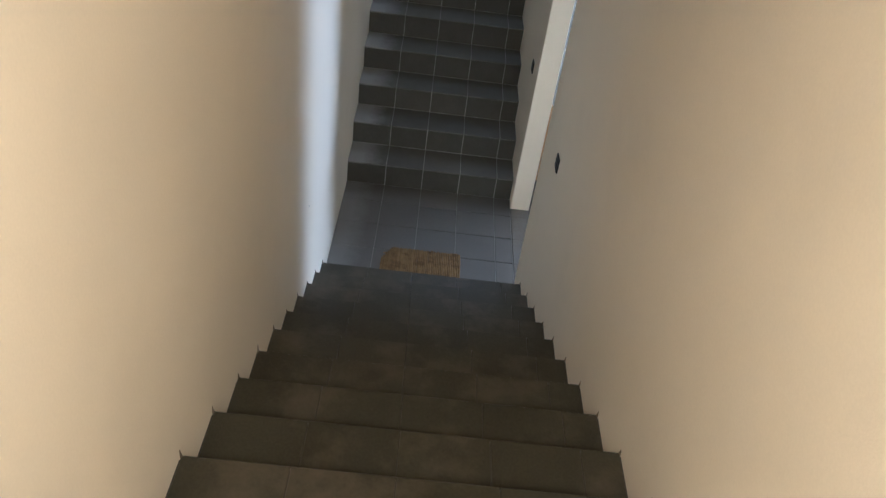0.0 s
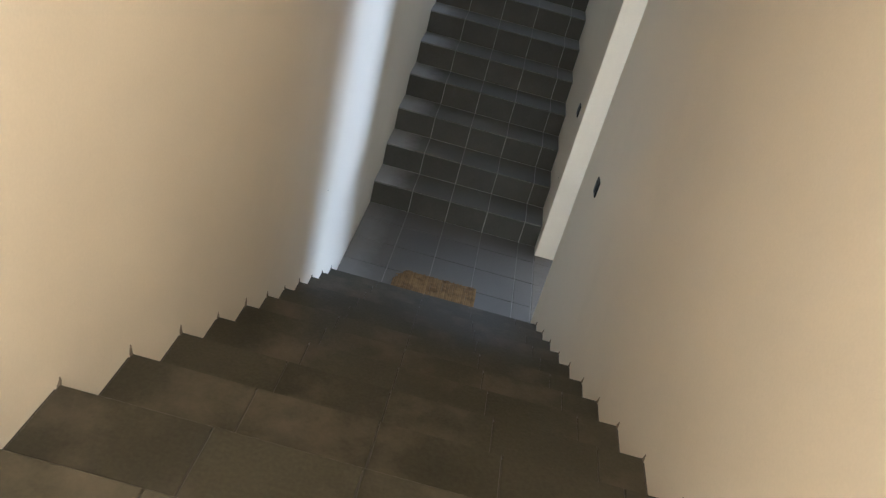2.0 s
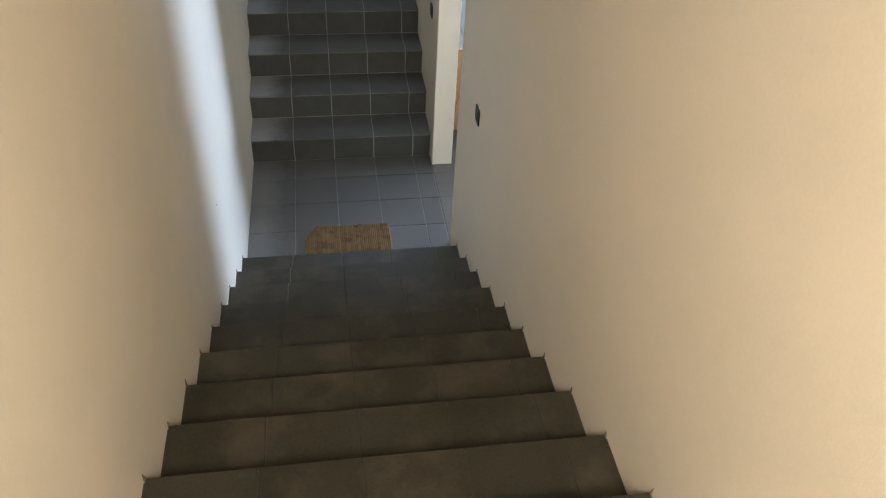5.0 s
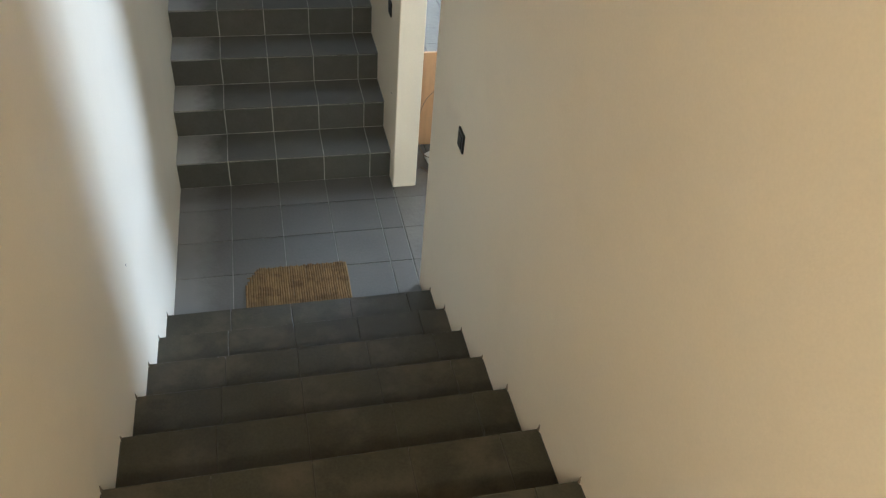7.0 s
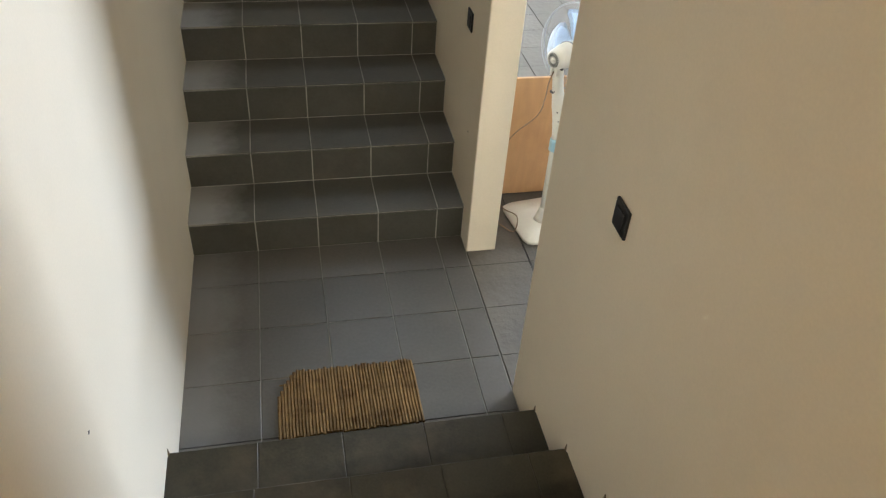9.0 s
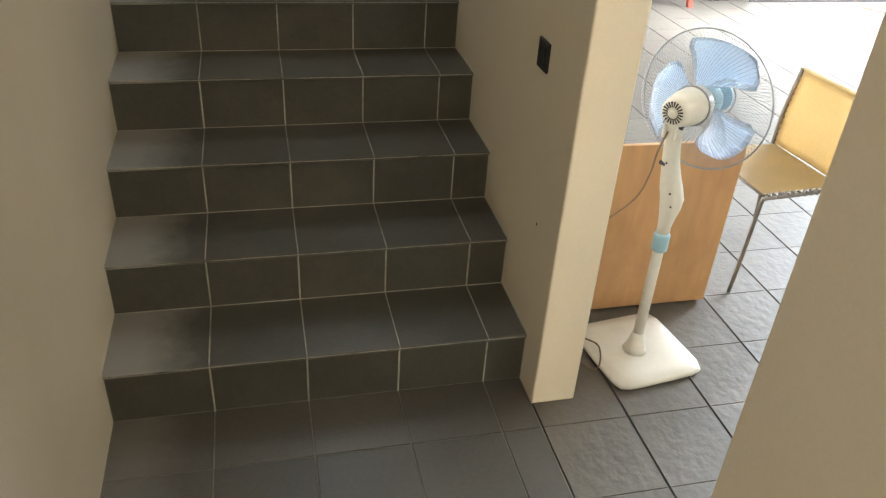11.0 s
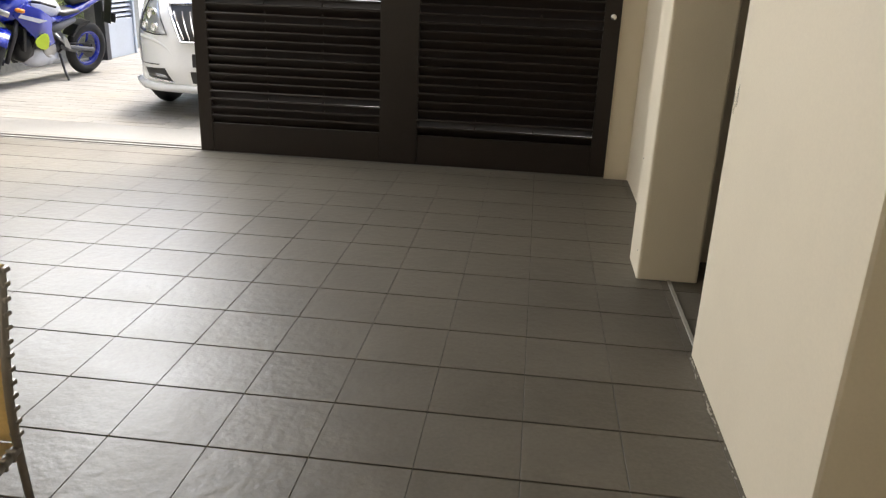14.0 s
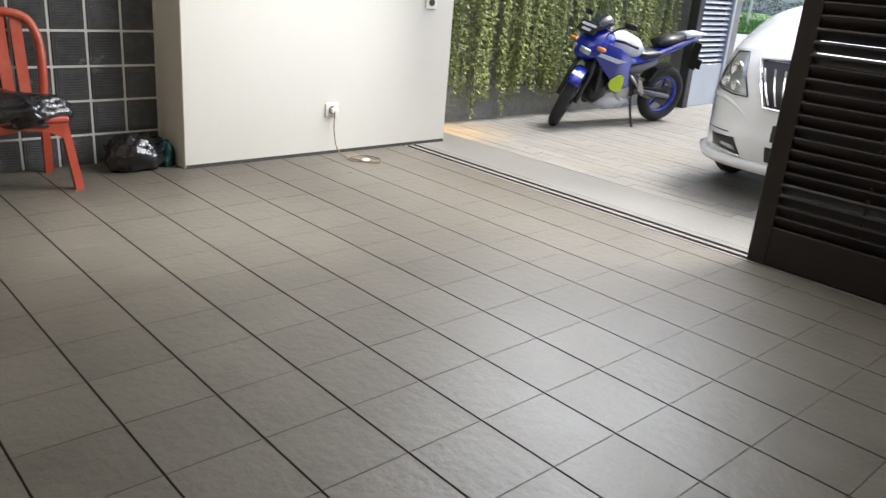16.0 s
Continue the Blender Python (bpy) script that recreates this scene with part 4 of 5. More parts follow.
# ---------------------------------------------------------------- motorcycle
def wheel(parent, x, r, width, rim_mat):
    w = part("wheel", moved(tube([((r - width / 2) * math.cos(2 * math.pi * k / 40), 0, (r - width / 2) * math.sin(2 * math.pi * k / 40)) for k in range(40)], width / 2, 10, True), Matrix.Translation((x, 0, r))), RUBBER, parent, "black rubber tyre", True)
    ri = r - width * 0.92
    part("rim", moved(tube([(ri * math.cos(2 * math.pi * k / 40), 0, ri * math.sin(2 * math.pi * k / 40)) for k in range(40)], 0.034, 8, True), Matrix.Translation((x, 0, r))), rim_mat, w, "blue alloy rim", True)
    for k in range(5):
        a = 2 * math.pi * k / 5 + 0.3
        part("spoke", moved(tube([(0.02 * math.cos(a), 0, 0.02 * math.sin(a)), (ri * math.cos(a + 0.12), 0, ri * math.sin(a + 0.12))], 0.014, 6), Matrix.Translation((x, 0, r))), rim_mat, w)
    part("hub", moved(tube([(0, -0.07, 0), (0, 0.07, 0)], 0.035, 14), Matrix.Translation((x, 0, r))), DARK_STEEL, w)
    part("brake_disc", moved(tube([(0, 0.045, 0), (0, 0.050, 0)], 0.100, 28), Matrix.Translation((x, 0, r))), DARK_STEEL, w, "dark steel brake disc")
    return w


bike = thing("motorcycle", "blue and silver sports motorcycle leaning on its side stand", "motorcycle")
fx, fy, rx, ry = 9.03, 6.23, 10.36, 5.98
WB = math.hypot(fx - rx, fy - ry)
ang = math.atan2(fy - ry, fx - rx)
bike.matrix_world = Matrix.Translation((rx, ry, 0.0)) @ Matrix.Rotation(ang, 4, "Z") @ Matrix.Rotation(radians(-9), 4, "X")


def shell(stations, mat, name, label="", parent=bike, n=14):
    """A rounded body: stations of (x, z low, z high, half width, roundness)."""
    secs = []
    for x, z0, z1, w, p in stations:
        ring = []
        for k in range(n):
            a = 2 * math.pi * (k + 0.5) / n
            c, s = math.cos(a), math.sin(a)
            rr = 1 / (abs(c) ** p + abs(s) ** p) ** (1 / p)
            ring.append((x, w * c * rr, (z0 + z1) / 2 + (z1 - z0) / 2 * s * rr))
        secs.append(ring)
    return part(name, loft(secs), mat, parent, label, True)


fw = wheel(bike, WB, 0.295, 0.105, BIKE_BLUE)
STEER = Matrix.Translation((WB + 0.02, 0, 0)) @ Matrix.Rotation(radians(41), 4, "Z") @ Matrix.Rotation(radians(-15), 4, "X") @ Matrix.Translation((-WB, 0, 0))
fw.matrix_local = STEER
FB, TB = WB - 0.17, WB - 0.10      # the steering head and the tank sit well back of the turned wheel
wheel(bike, 0.0, 0.295, 0.110, BIKE_BLUE)
for s in (-1, 1):
    part("fork_leg", tube([STEER @ Vector((WB, s * 0.09, 0.295)), STEER @ Vector((WB - 0.10, s * 0.09, 0.58)), (FB - 0.12, s * 0.08, 0.82)], 0.024, 10), DARK_STEEL, bike, "", True)
    part("swing_arm", tube([(0.0, s * 0.10, 0.30), (0.28, s * 0.10, 0.34), (0.50, s * 0.09, 0.37)], 0.026, 8), BIKE_GREY, bike, "", True)
    part("handlebar", tube([(FB - 0.24, s * 0.07, 0.86), (FB - 0.29, s * 0.20, 0.87), (FB - 0.36, s * 0.33, 0.85)], 0.014, 8), BLACK_PLASTIC, bike)
    m_ = part("mirror", moved(box(-0.02, -0.065, -0.03, 0.02, 0.065, 0.03, 0.018, seg=3), Matrix.Translation((FB - 0.22, s * 0.30, 1.04)) @ Matrix.Rotation(s * 0.3, 4, "Z")), BLACK_PLASTIC, bike, "black rear-view mirror", True)
    part("stalk", tube([(FB - 0.12, s * 0.13, 0.92), (FB - 0.16, s * 0.22, 1.0), (FB - 0.22, s * 0.28, 1.03)], 0.009, 6), BLACK_PLASTIC, m_)
    part("side_fairing", plate([(FB - 0.10, 0.86), (FB + 0.02, 0.74), (FB - 0.12, 0.62), (FB - 0.26, 0.50), (FB - 0.42, 0.39), (FB - 0.54, 0.43), (FB - 0.47, 0.56), (FB - 0.50, 0.70), (FB - 0.32, 0.80)], s * 0.15 - 0.014, s * 0.15 + 0.014, 0.010), BIKE_BLUE, bike, "blue side fairing panel", True)
    part("fairing_patch", plate([(TB - 0.43 + 0.095 * math.cos(q * 0.5236) + 0.02 * math.cos(q * 1.05), 0.46 + 0.085 * math.sin(q * 0.5236)) for q in range(12)], s * 0.170 - 0.006, s * 0.170 + 0.006, 0.004), BIKE_LIME, bike, "lime yellow panel")
    part("fairing_stripe", plate([(FB - 0.06, 0.755), (FB - 0.03, 0.725), (FB - 0.30, 0.655), (FB - 0.42, 0.675), (FB - 0.30, 0.70)], s * 0.170 - 0.005, s * 0.170 + 0.005, 0.003), BIKE_PALE, bike, "silver stripe panel")
    part("headlamp", moved(box(-0.03, -0.055, -0.03, 0.03, 0.055, 0.03, 0.016, seg=3), Matrix.Translation((FB + 0.055, s * 0.075, 0.755)) @ Matrix.Rotation(s * 0.5, 4, "Z") @ Matrix.Rotation(s * -0.25, 4, "X")), LENS, bike, "clear slanted headlamp", True)
    part("indicator", moved(box(-0.025, -0.045, -0.018, 0.025, 0.045, 0.018, 0.012, seg=2), Matrix.Translation((FB - 0.02, s * 0.20, 0.80))), ORANGE, bike, "amber indicator", True)
    part("footrest", tube([(0.40, s * 0.12, 0.33), (0.42, s * 0.24, 0.34)], 0.012, 6), STEEL, bike)
shell([(FB + 0.10, 0.70, 0.76, 0.03, 2.2), (FB + 0.06, 0.66, 0.82, 0.11, 2.4), (FB - 0.02, 0.66, 0.90, 0.155, 2.6), (FB - 0.14, 0.70, 0.96, 0.165, 2.6), (FB - 0.24, 0.76, 0.94, 0.13, 2.4)], BIKE_BLUE, "nose_fairing", "blue nose fairing")
shell([(FB + 0.02, 0.90, 0.93, 0.06, 2.2), (FB - 0.06, 0.92, 1.02, 0.10, 2.2), (FB - 0.16, 0.94, 1.09, 0.115, 2.2), (FB - 0.22, 0.94, 1.07, 0.09, 2.2)], BLACK_GLASS, "windscreen", "dark smoked windscreen")
shell([(TB - 0.26, 0.74, 0.84, 0.06, 2.2), (TB - 0.36, 0.68, 0.92, 0.125, 2.4), (TB - 0.54, 0.66, 0.935, 0.145, 2.4), (TB - 0.70, 0.66, 0.88, 0.11, 2.2), (TB - 0.80, 0.67, 0.79, 0.07, 2.2)], BIKE_PALE, "fuel_tank", "silver and blue fuel tank")
shell([(TB - 0.36, 0.63, 0.72, 0.150, 2.6), (TB - 0.54, 0.61, 0.72, 0.162, 2.6), (TB - 0.74, 0.62, 0.72, 0.12, 2.4)], BIKE_BLUE, "tank_side", "blue lower tank panel")
shell([(WB - 0.74, 0.70, 0.77, 0.08, 2.4), (WB - 0.90, 0.68, 0.755, 0.12, 2.6), (WB - 1.10, 0.70, 0.775, 0.115, 2.6), (WB - 1.22, 0.74, 0.80, 0.085, 2.4)], BLACK_PLASTIC, "rider_seat", "black rider seat")
shell([((WB + 0.07) - 1.16, 0.79, 0.87, 0.08, 2.4), ((WB + 0.07) - 1.32, 0.82, 0.91, 0.095, 2.4), ((WB + 0.07) - 1.50, 0.87, 0.935, 0.065, 2.2)], BLACK_PLASTIC, "pillion_seat", "black pillion seat")
shell([((WB + 0.07) - 0.86, 0.60, 0.69, 0.10, 2.4), ((WB + 0.07) - 1.12, 0.66, 0.77, 0.115, 2.4), ((WB + 0.07) - 1.36, 0.75, 0.85, 0.10, 2.4), ((WB + 0.07) - 1.62, 0.84, 0.91, 0.06, 2.2), ((WB + 0.07) - 1.76, 0.89, 0.92, 0.03, 2.2)], BIKE_BLUE, "tail_fairing", "blue and white tail fairing")
shell([((WB + 0.07) - 1.50, 0.875, 0.945, 0.075, 2.4), ((WB + 0.07) - 1.66, 0.90, 0.965, 0.07, 2.2), ((WB + 0.07) - 1.80, 0.925, 0.95, 0.04, 2.2)], BIKE_PALE, "tail_cap", "white tail cap")
shell([(WB - 0.46, 0.34, 0.56, 0.09, 3), (WB - 0.58, 0.25, 0.60, 0.12, 3), (WB - 0.74, 0.24, 0.60, 0.12, 3), (WB - 0.90, 0.32, 0.54, 0.09, 3)], DARK_STEEL, "engine", "dark metal engine block")
for s in (-1, 1):
    part("crankcase_cover", moved(lathe([(0.03, 0.0), (0.085, 0.004), (0.09, -0.03)], 20), Matrix.Translation((WB - 0.66, s * 0.135, 0.36)) @ Matrix.Rotation(radians(-90) * s, 4, "X")), STEEL, bike, "round steel engine cover", True)
    part("foot_bracket", tube([(0.62, s * 0.13, 0.52), (0.50, s * 0.14, 0.42), (0.42, s * 0.14, 0.34)], 0.017, 6, taper=0.011), STEEL, bike, "", True)
secs = []
for k in range(9):
    a = radians(40 + 13 * k)
    c = Vector((WB + 0.325 * math.cos(a), 0, 0.295 + 0.325 * math.sin(a)))
    secs.append([c + Vector((0, y, 0)) + Vector((math.cos(a), 0, math.sin(a))) * h for y, h in ((-0.065, -0.03), (-0.05, 0.006), (0, 0.016), (0.05, 0.006), (0.065, -0.03), (0, -0.004))])
mg = part("front_mudguard", loft(secs), BIKE_BLUE, bike, "blue front mudguard", True)
mg.matrix_local = STEER
part("stripe", moved(box(-0.03, -0.052, 0.0, 0.03, 0.052, 0.006, 0.003), Matrix.Translation((WB + 0.335 * math.cos(radians(62)), 0, 0.295 + 0.335 * math.sin(radians(62)))) @ Matrix.Rotation(radians(28), 4, "Y")), BIKE_PALE, mg, "white mudguard stripe", True)
np_ = part("number_plate", moved(box(-0.006, -0.13, -0.06, 0.006, 0.13, 0.06, 0.004), Matrix.Translation((FB + 0.02, 0.0, 0.955)) @ Matrix.Rotation(radians(-35), 4, "Y")), BLACK_PLASTIC, bike, "black number plate")
for dz, w_ in ((0.022, 0.10), (-0.026, 0.06)):
    part("lettering", moved(box(0.006, -w_, dz - 0.013, 0.008, w_, dz + 0.013), Matrix.Translation((FB + 0.02, 0.0, 0.955)) @ Matrix.Rotation(radians(-35), 4, "Y")), BIKE_PALE, np_, "pale unreadable characters")
part("radiator", box(WB - 0.36, -0.12, 0.36, WB - 0.32, 0.12, 0.60, 0.006), BLACK_PLASTIC, bike)
part("exhaust", tube([(WB - 0.40, -0.10, 0.22), (0.35, -0.13, 0.24), (0.10, -0.16, 0.34), (-0.22, -0.17, 0.44)], 0.035, 12, taper=0.05), DARK_STEEL, bike, "dark exhaust silencer", True)
shell([(WB - 0.40, 0.20, 0.34, 0.06, 2.6), (WB - 0.52, 0.16, 0.40, 0.135, 2.8), (WB - 0.70, 0.17, 0.38, 0.14, 2.8), (WB - 0.86, 0.20, 0.30, 0.10, 2.4)], BIKE_PALE, "belly_fairing", "silver-white belly fairing")
shell([(WB - 0.30, 0.26, 0.42, 0.07, 2.4), (WB - 0.38, 0.22, 0.52, 0.12, 2.6), (WB - 0.46, 0.26, 0.56, 0.12, 2.6)], BLACK_PLASTIC, "radiator_shroud", "black radiator shroud")
part("frame_spar", tube([(FB - 0.14, 0.10, 0.80), (WB - 0.60, 0.13, 0.58), (0.46, 0.10, 0.40)], 0.026, 8), DARK_STEEL, bike, "", True)
part("frame_spar", tube([(FB - 0.14, -0.10, 0.80), (WB - 0.60, -0.13, 0.58), (0.46, -0.10, 0.40)], 0.026, 8), DARK_STEEL, bike, "", True)
shell([(WB - 0.62, 0.50, 0.64, 0.135, 2.4), (WB - 0.84, 0.52, 0.64, 0.125, 2.4), (WB - 1.08, 0.60, 0.70, 0.10, 2.4)], BIKE_GREY, "side_panel", "mid-grey plastic panel under the seat")
for s in (-1, 1):
    part("heel_guard", plate([(0.40, 0.34), (0.50, 0.38), (0.53, 0.50), (0.47, 0.47)], s * 0.15 - 0.006, s * 0.15 + 0.006, 0.004), STEEL, bike, "bright metal heel guard")
part("rear_hugger", plate([(0.02, 0.62), (0.20, 0.58), (0.30, 0.46), (0.27, 0.45), (0.17, 0.55), (0.02, 0.60)], -0.07, 0.07), BLACK_PLASTIC, bike)
part("number_plate_holder", box(-0.36, -0.05, 0.56, -0.345, 0.05, 0.84, 0.004), BLACK_PLASTIC, bike)
part("number_plate", box(-0.372, -0.10, 0.58, -0.366, 0.10, 0.68, 0.003), DARK_STEEL, bike)
part("side_stand", tube([(0.54, 0.12, 0.30), (0.56, 0.20, 0.15), (0.57, 0.27, 0.047)], 0.013, 8), DARK_STEEL, bike)
part("chain", tube([(0.0, 0.075, 0.36), (0.46, 0.075, 0.40), (0.46, 0.075, 0.33), (0.0, 0.075, 0.25)], 0.008, 5, True), DARK_STEEL, bike)

# ---------------------------------------------------------------- white car
car = thing("car", "white car with a chrome grille parked facing the gate", "car", at=(8.10, 3.45, 0))
CAR_W = 0.90


def front_x(y, z):
    """How far back the car's front lies at a height and a distance from its middle."""
    a = min(abs(y) / CAR_W, 1.0)
    return 0.50 * a ** 4.0 + 0.20 * max(0.0, (z - 0.58) / 0.42) ** 2 - 0.035 * math.exp(-((z - 0.40) / 0.12) ** 2) * (1 - a ** 4) + 0.05 * max(0.0, (0.30 - z) / 0.1)


def nose_top(y):
    return 1.02 - 0.06 * (abs(y) / CAR_W) ** 2.2


def skin(rows, bm):
    vs = [[bm.verts.new(p) for p in r] for r in rows]
    for a, b_ in zip(vs, vs[1:]):
        for i in range(len(a) - 1):
            bm.faces.new((a[i], a[i + 1], b_[i + 1], b_[i]))


body = bmesh.new()
NY, NZ = 40, 18
ysn = [CAR_W * math.sin(math.pi / 2 * (2 * i / NY - 1)) for i in range(NY + 1)]
skin([[(front_x(y, 0.235 + (nose_top(y) - 0.235) * k / NZ), y, 0.235 + (nose_top(y) - 0.235) * k / NZ) for y in ysn] for k in range(NZ + 1)], body)
bon = []
for k in range(13):
    u = k / 12
    bon.append([(front_x(y, nose_top(y)) * (1 - u) + 1.50 * u, y, nose_top(y) + (1.38 - 0.12 * (abs(y) / CAR_W) ** 3 - nose_top(y)) * math.sin(u * math.pi / 2) ** 0.9 + 0.012 * math.exp(-((abs(y) - 0.5) / 0.12) ** 2) * math.sin(math.pi * u)) for y in ysn])
skin(bon, body)
for s in (-1, 1):
    skin([[(front_x(CAR_W, 0.235 + (nose_top(CAR_W) - 0.235) * k / 10) * (1 - u) + 4.45 * u, s * (CAR_W + 0.012 * math.sin(math.pi * k / 10)), 0.235 + (nose_top(CAR_W) + 0.09 * min(u * 3.5, 1) - 0.235) * k / 10) for u in [q / 16 for q in range(17)]] for k in range(11)], body)
skin([[(4.45, y, z) for y in (-CAR_W, 0, CAR_W)] for z in (0.2, 1.05)], body)
part("body", body, CAR_WHITE, car, "glossy white car body", True)
cab = []
for x, w, zt in ((1.38, 0.80, 1.36), (1.62, 0.78, 1.52), (2.10, 0.72, 1.78), (2.70, 0.70, 1.85), (3.60, 0.70, 1.83), (4.20, 0.72, 1.60), (4.44, 0.76, 1.10)):
    half = [(0.90, 1.02), (w + 0.03, 1.02 + (zt - 1.02) * 0.55), (w - 0.02, zt - 0.05), (w - 0.12, zt - 0.008), (0.0, zt)]
    cab.append([(x, -a, z) for a, z in half] + [(x, a, z) for a, z in half[-2::-1]])
part("cabin", loft(cab), CAR_WHITE, car, "white roof and pillars", True)
part("windscreen", loft([[(1.50, y, 1.455) for y in (-0.68, 0.68)] + [(1.54, 0.68, 1.455), (1.54, -0.68, 1.455)], [(2.04, y, 1.762) for y in (-0.60, 0.60)] + [(2.08, 0.60, 1.752), (2.08, -0.60, 1.752)]]), BLACK_GLASS, car, "dark windscreen")


def patch(name, corners, off, mat, parent, label="", n=10, depth=0.02):
    """A panel that follows the car's front. corners: (y, z), four of them in turn."""
    (ya, za), (yb, zb), (yc, zc), (yd, zd) = corners
    bm = bmesh.new()
    front, backs = [], []
    for i in range(n + 1):
        u = i / n
        front.append([])
        for j in range(n + 1):
            v = j / n
            y = (ya * (1 - u) + yb * u) * (1 - v) + (yd * (1 - u) + yc * u) * v
            z = (za * (1 - u) + zb * u) * (1 - v) + (zd * (1 - u) + zc * u) * v
            e = 0.35 if i in (0, n) or j in (0, n) else 1.0
            front[-1].append((front_x(y, z) - off * e, y, z))
    skin(front, bm)
    skin([[(x + depth, y, z) for x, y, z in r] for r in front], bm)
    return part(name, bm, mat, parent, label, True)


for s in (-1, 1):
    hl = patch("headlamp", [(s * 0.42, 0.70), (s * 0.78, 0.725), (s * 0.70, 0.965), (s * 0.575, 0.975)], 0.012, LENS, car, "large clear headlamp")
    for y, z, r in ((0.60, 0.855, 0.060), (0.545, 0.755, 0.036), (0.67, 0.765, 0.034)):
        part("reflector", moved(lathe([(r * 0.35, 0.0), (r * 0.8, 0.006), (r, 0.014), (r * 0.9, -0.02)], 22), Matrix.Translation((front_x(y, z) - 0.016, s * y, z)) @ Matrix.Rotation(s * radians(-24), 4, "Z") @ Matrix.Rotation(radians(-90), 4, "Y")), CHROME, hl, "round chrome reflector", True)
    rim_ = [(s * 0.42, 0.70), (s * 0.55, 0.698), (s * 0.70, 0.71), (s * 0.78, 0.725), (s * 0.755, 0.85), (s * 0.70, 0.965), (s * 0.575, 0.975), (s * 0.50, 0.83)]
    part("lamp_rim", tube([(front_x(y, z) - 0.010, y, z) for y, z in rim_], 0.006, 6, True), DARK_STEEL, hl, "thin dark rim", True)
    fog = patch("fog_lamp", [(s * 0.37, 0.315), (s * 0.64, 0.345), (s * 0.68, 0.412), (s * 0.44, 0.425)], 0.006, BLACK_PLASTIC, car, "dark fog lamp recess")
    patch("lens", [(s * 0.41, 0.338), (s * 0.55, 0.352), (s * 0.55, 0.378), (s * 0.43, 0.368)], 0.014, LENS, fog, "clear fog lamp lens", 5)
    patch("trim", [(s * 0.36, 0.300), (s * 0.65, 0.330), (s * 0.65, 0.343), (s * 0.36, 0.314)], 0.014, CHROME, fog, "chrome trim", 6)
    seam = [(s * (0.50 + 0.36 * q / 8), 0.452 - 0.012 * q / 8) for q in range(9)]
    part("bumper_seam", tube([(front_x(y, z) - 0.001, y, z) for y, z in seam], 0.004, 5), DARK_STEEL, car, "thin dark bumper seam")
    crease = curve_points([(0, s * 0.76, 0.665), (0, s * 0.60, 0.655), (0, s * 0.44, 0.60), (0, s * 0.35, 0.50), (0, s * 0.31, 0.38)], 6)
    part("bumper_crease", tube([(front_x(p.y, p.z) + 0.010, p.y, p.z) for p in crease], 0.022, 10, taper=0.004), CAR_WHITE, car, "", True)
    for x in (0.80, 3.60):
        wh = part("wheel", moved(tube([((0.255) * math.cos(2 * math.pi * k / 32), 0, 0.255 * math.sin(2 * math.pi * k / 32)) for k in range(32)], 0.09, 10, True), Matrix.Translation((x, s * 0.80, 0.345))), RUBBER, car, "black rubber tyre", True)
        part("rim", moved(tube([(0, -0.09 * s, 0), (0, 0.10 * s, 0)], 0.20, 24), Matrix.Translation((x, s * 0.80, 0.345))), STEEL, wh, "silver alloy rim")
    part("side_mirror", moved(box(-0.06, -0.10, -0.07, 0.06, 0.10, 0.07, 0.03, seg=3), Matrix.Translation((2.02, s * 1.01, 1.44))), CAR_WHITE, car, "", True)
gr = patch("grille", [(-0.27, 0.66), (0.27, 0.66), (0.43, 0.94), (-0.43, 0.94)], 0.004, BLACK_PLASTIC, car, "dark grille with upright chrome bars")
for k in range(11):
    y = -0.25 + 0.05 * k
    pts = [(front_x(y * (1 + 0.5 * q / 5), 0.67 + 0.22 * q / 5) - 0.012, y * (1 + 0.5 * q / 5), 0.67 + 0.22 * q / 5) for q in range(6)]
    part("bar", tube(pts, 0.009, 6), CHROME, gr)
ring = [(y, 0.65) for y in (-0.28, -0.1, 0.1, 0.28)] + [(0.36, 0.80), (0.45, 0.945)] + [(y, 0.955) for y in (0.25, 0.0, -0.25)] + [(-0.45, 0.945), (-0.36, 0.80)]
part("surround", tube([(front_x(y, z) - 0.010, y, z) for y, z in ring], 0.012, 8, True), CHROME, gr, "chrome grille surround")
patch("lower_intake", [(-0.19, 0.31), (0.19, 0.31), (0.20, 0.41), (-0.20, 0.41)], 0.004, BLACK_PLASTIC, car, "dark lower air intake")
lip = [[(front_x(y, 0.28) - 0.035, y * 1.03, 0.228), (front_x(y, 0.28) - 0.056, y * 1.035, 0.275), (front_x(y, 0.28) + 0.02, y, 0.30), (front_x(y, 0.28) + 0.06, y, 0.228)] for y in [CAR_W * math.sin(math.pi / 2 * (2 * i / 24 - 1)) for i in range(25)]]
part("bumper_lip", loft(lip), CAR_WHITE, car, "white lower bumper lip", True)
part("number_plate", box(-0.055, -0.17, 0.45, -0.045, 0.17, 0.56, 0.004), DARK_STEEL, car)

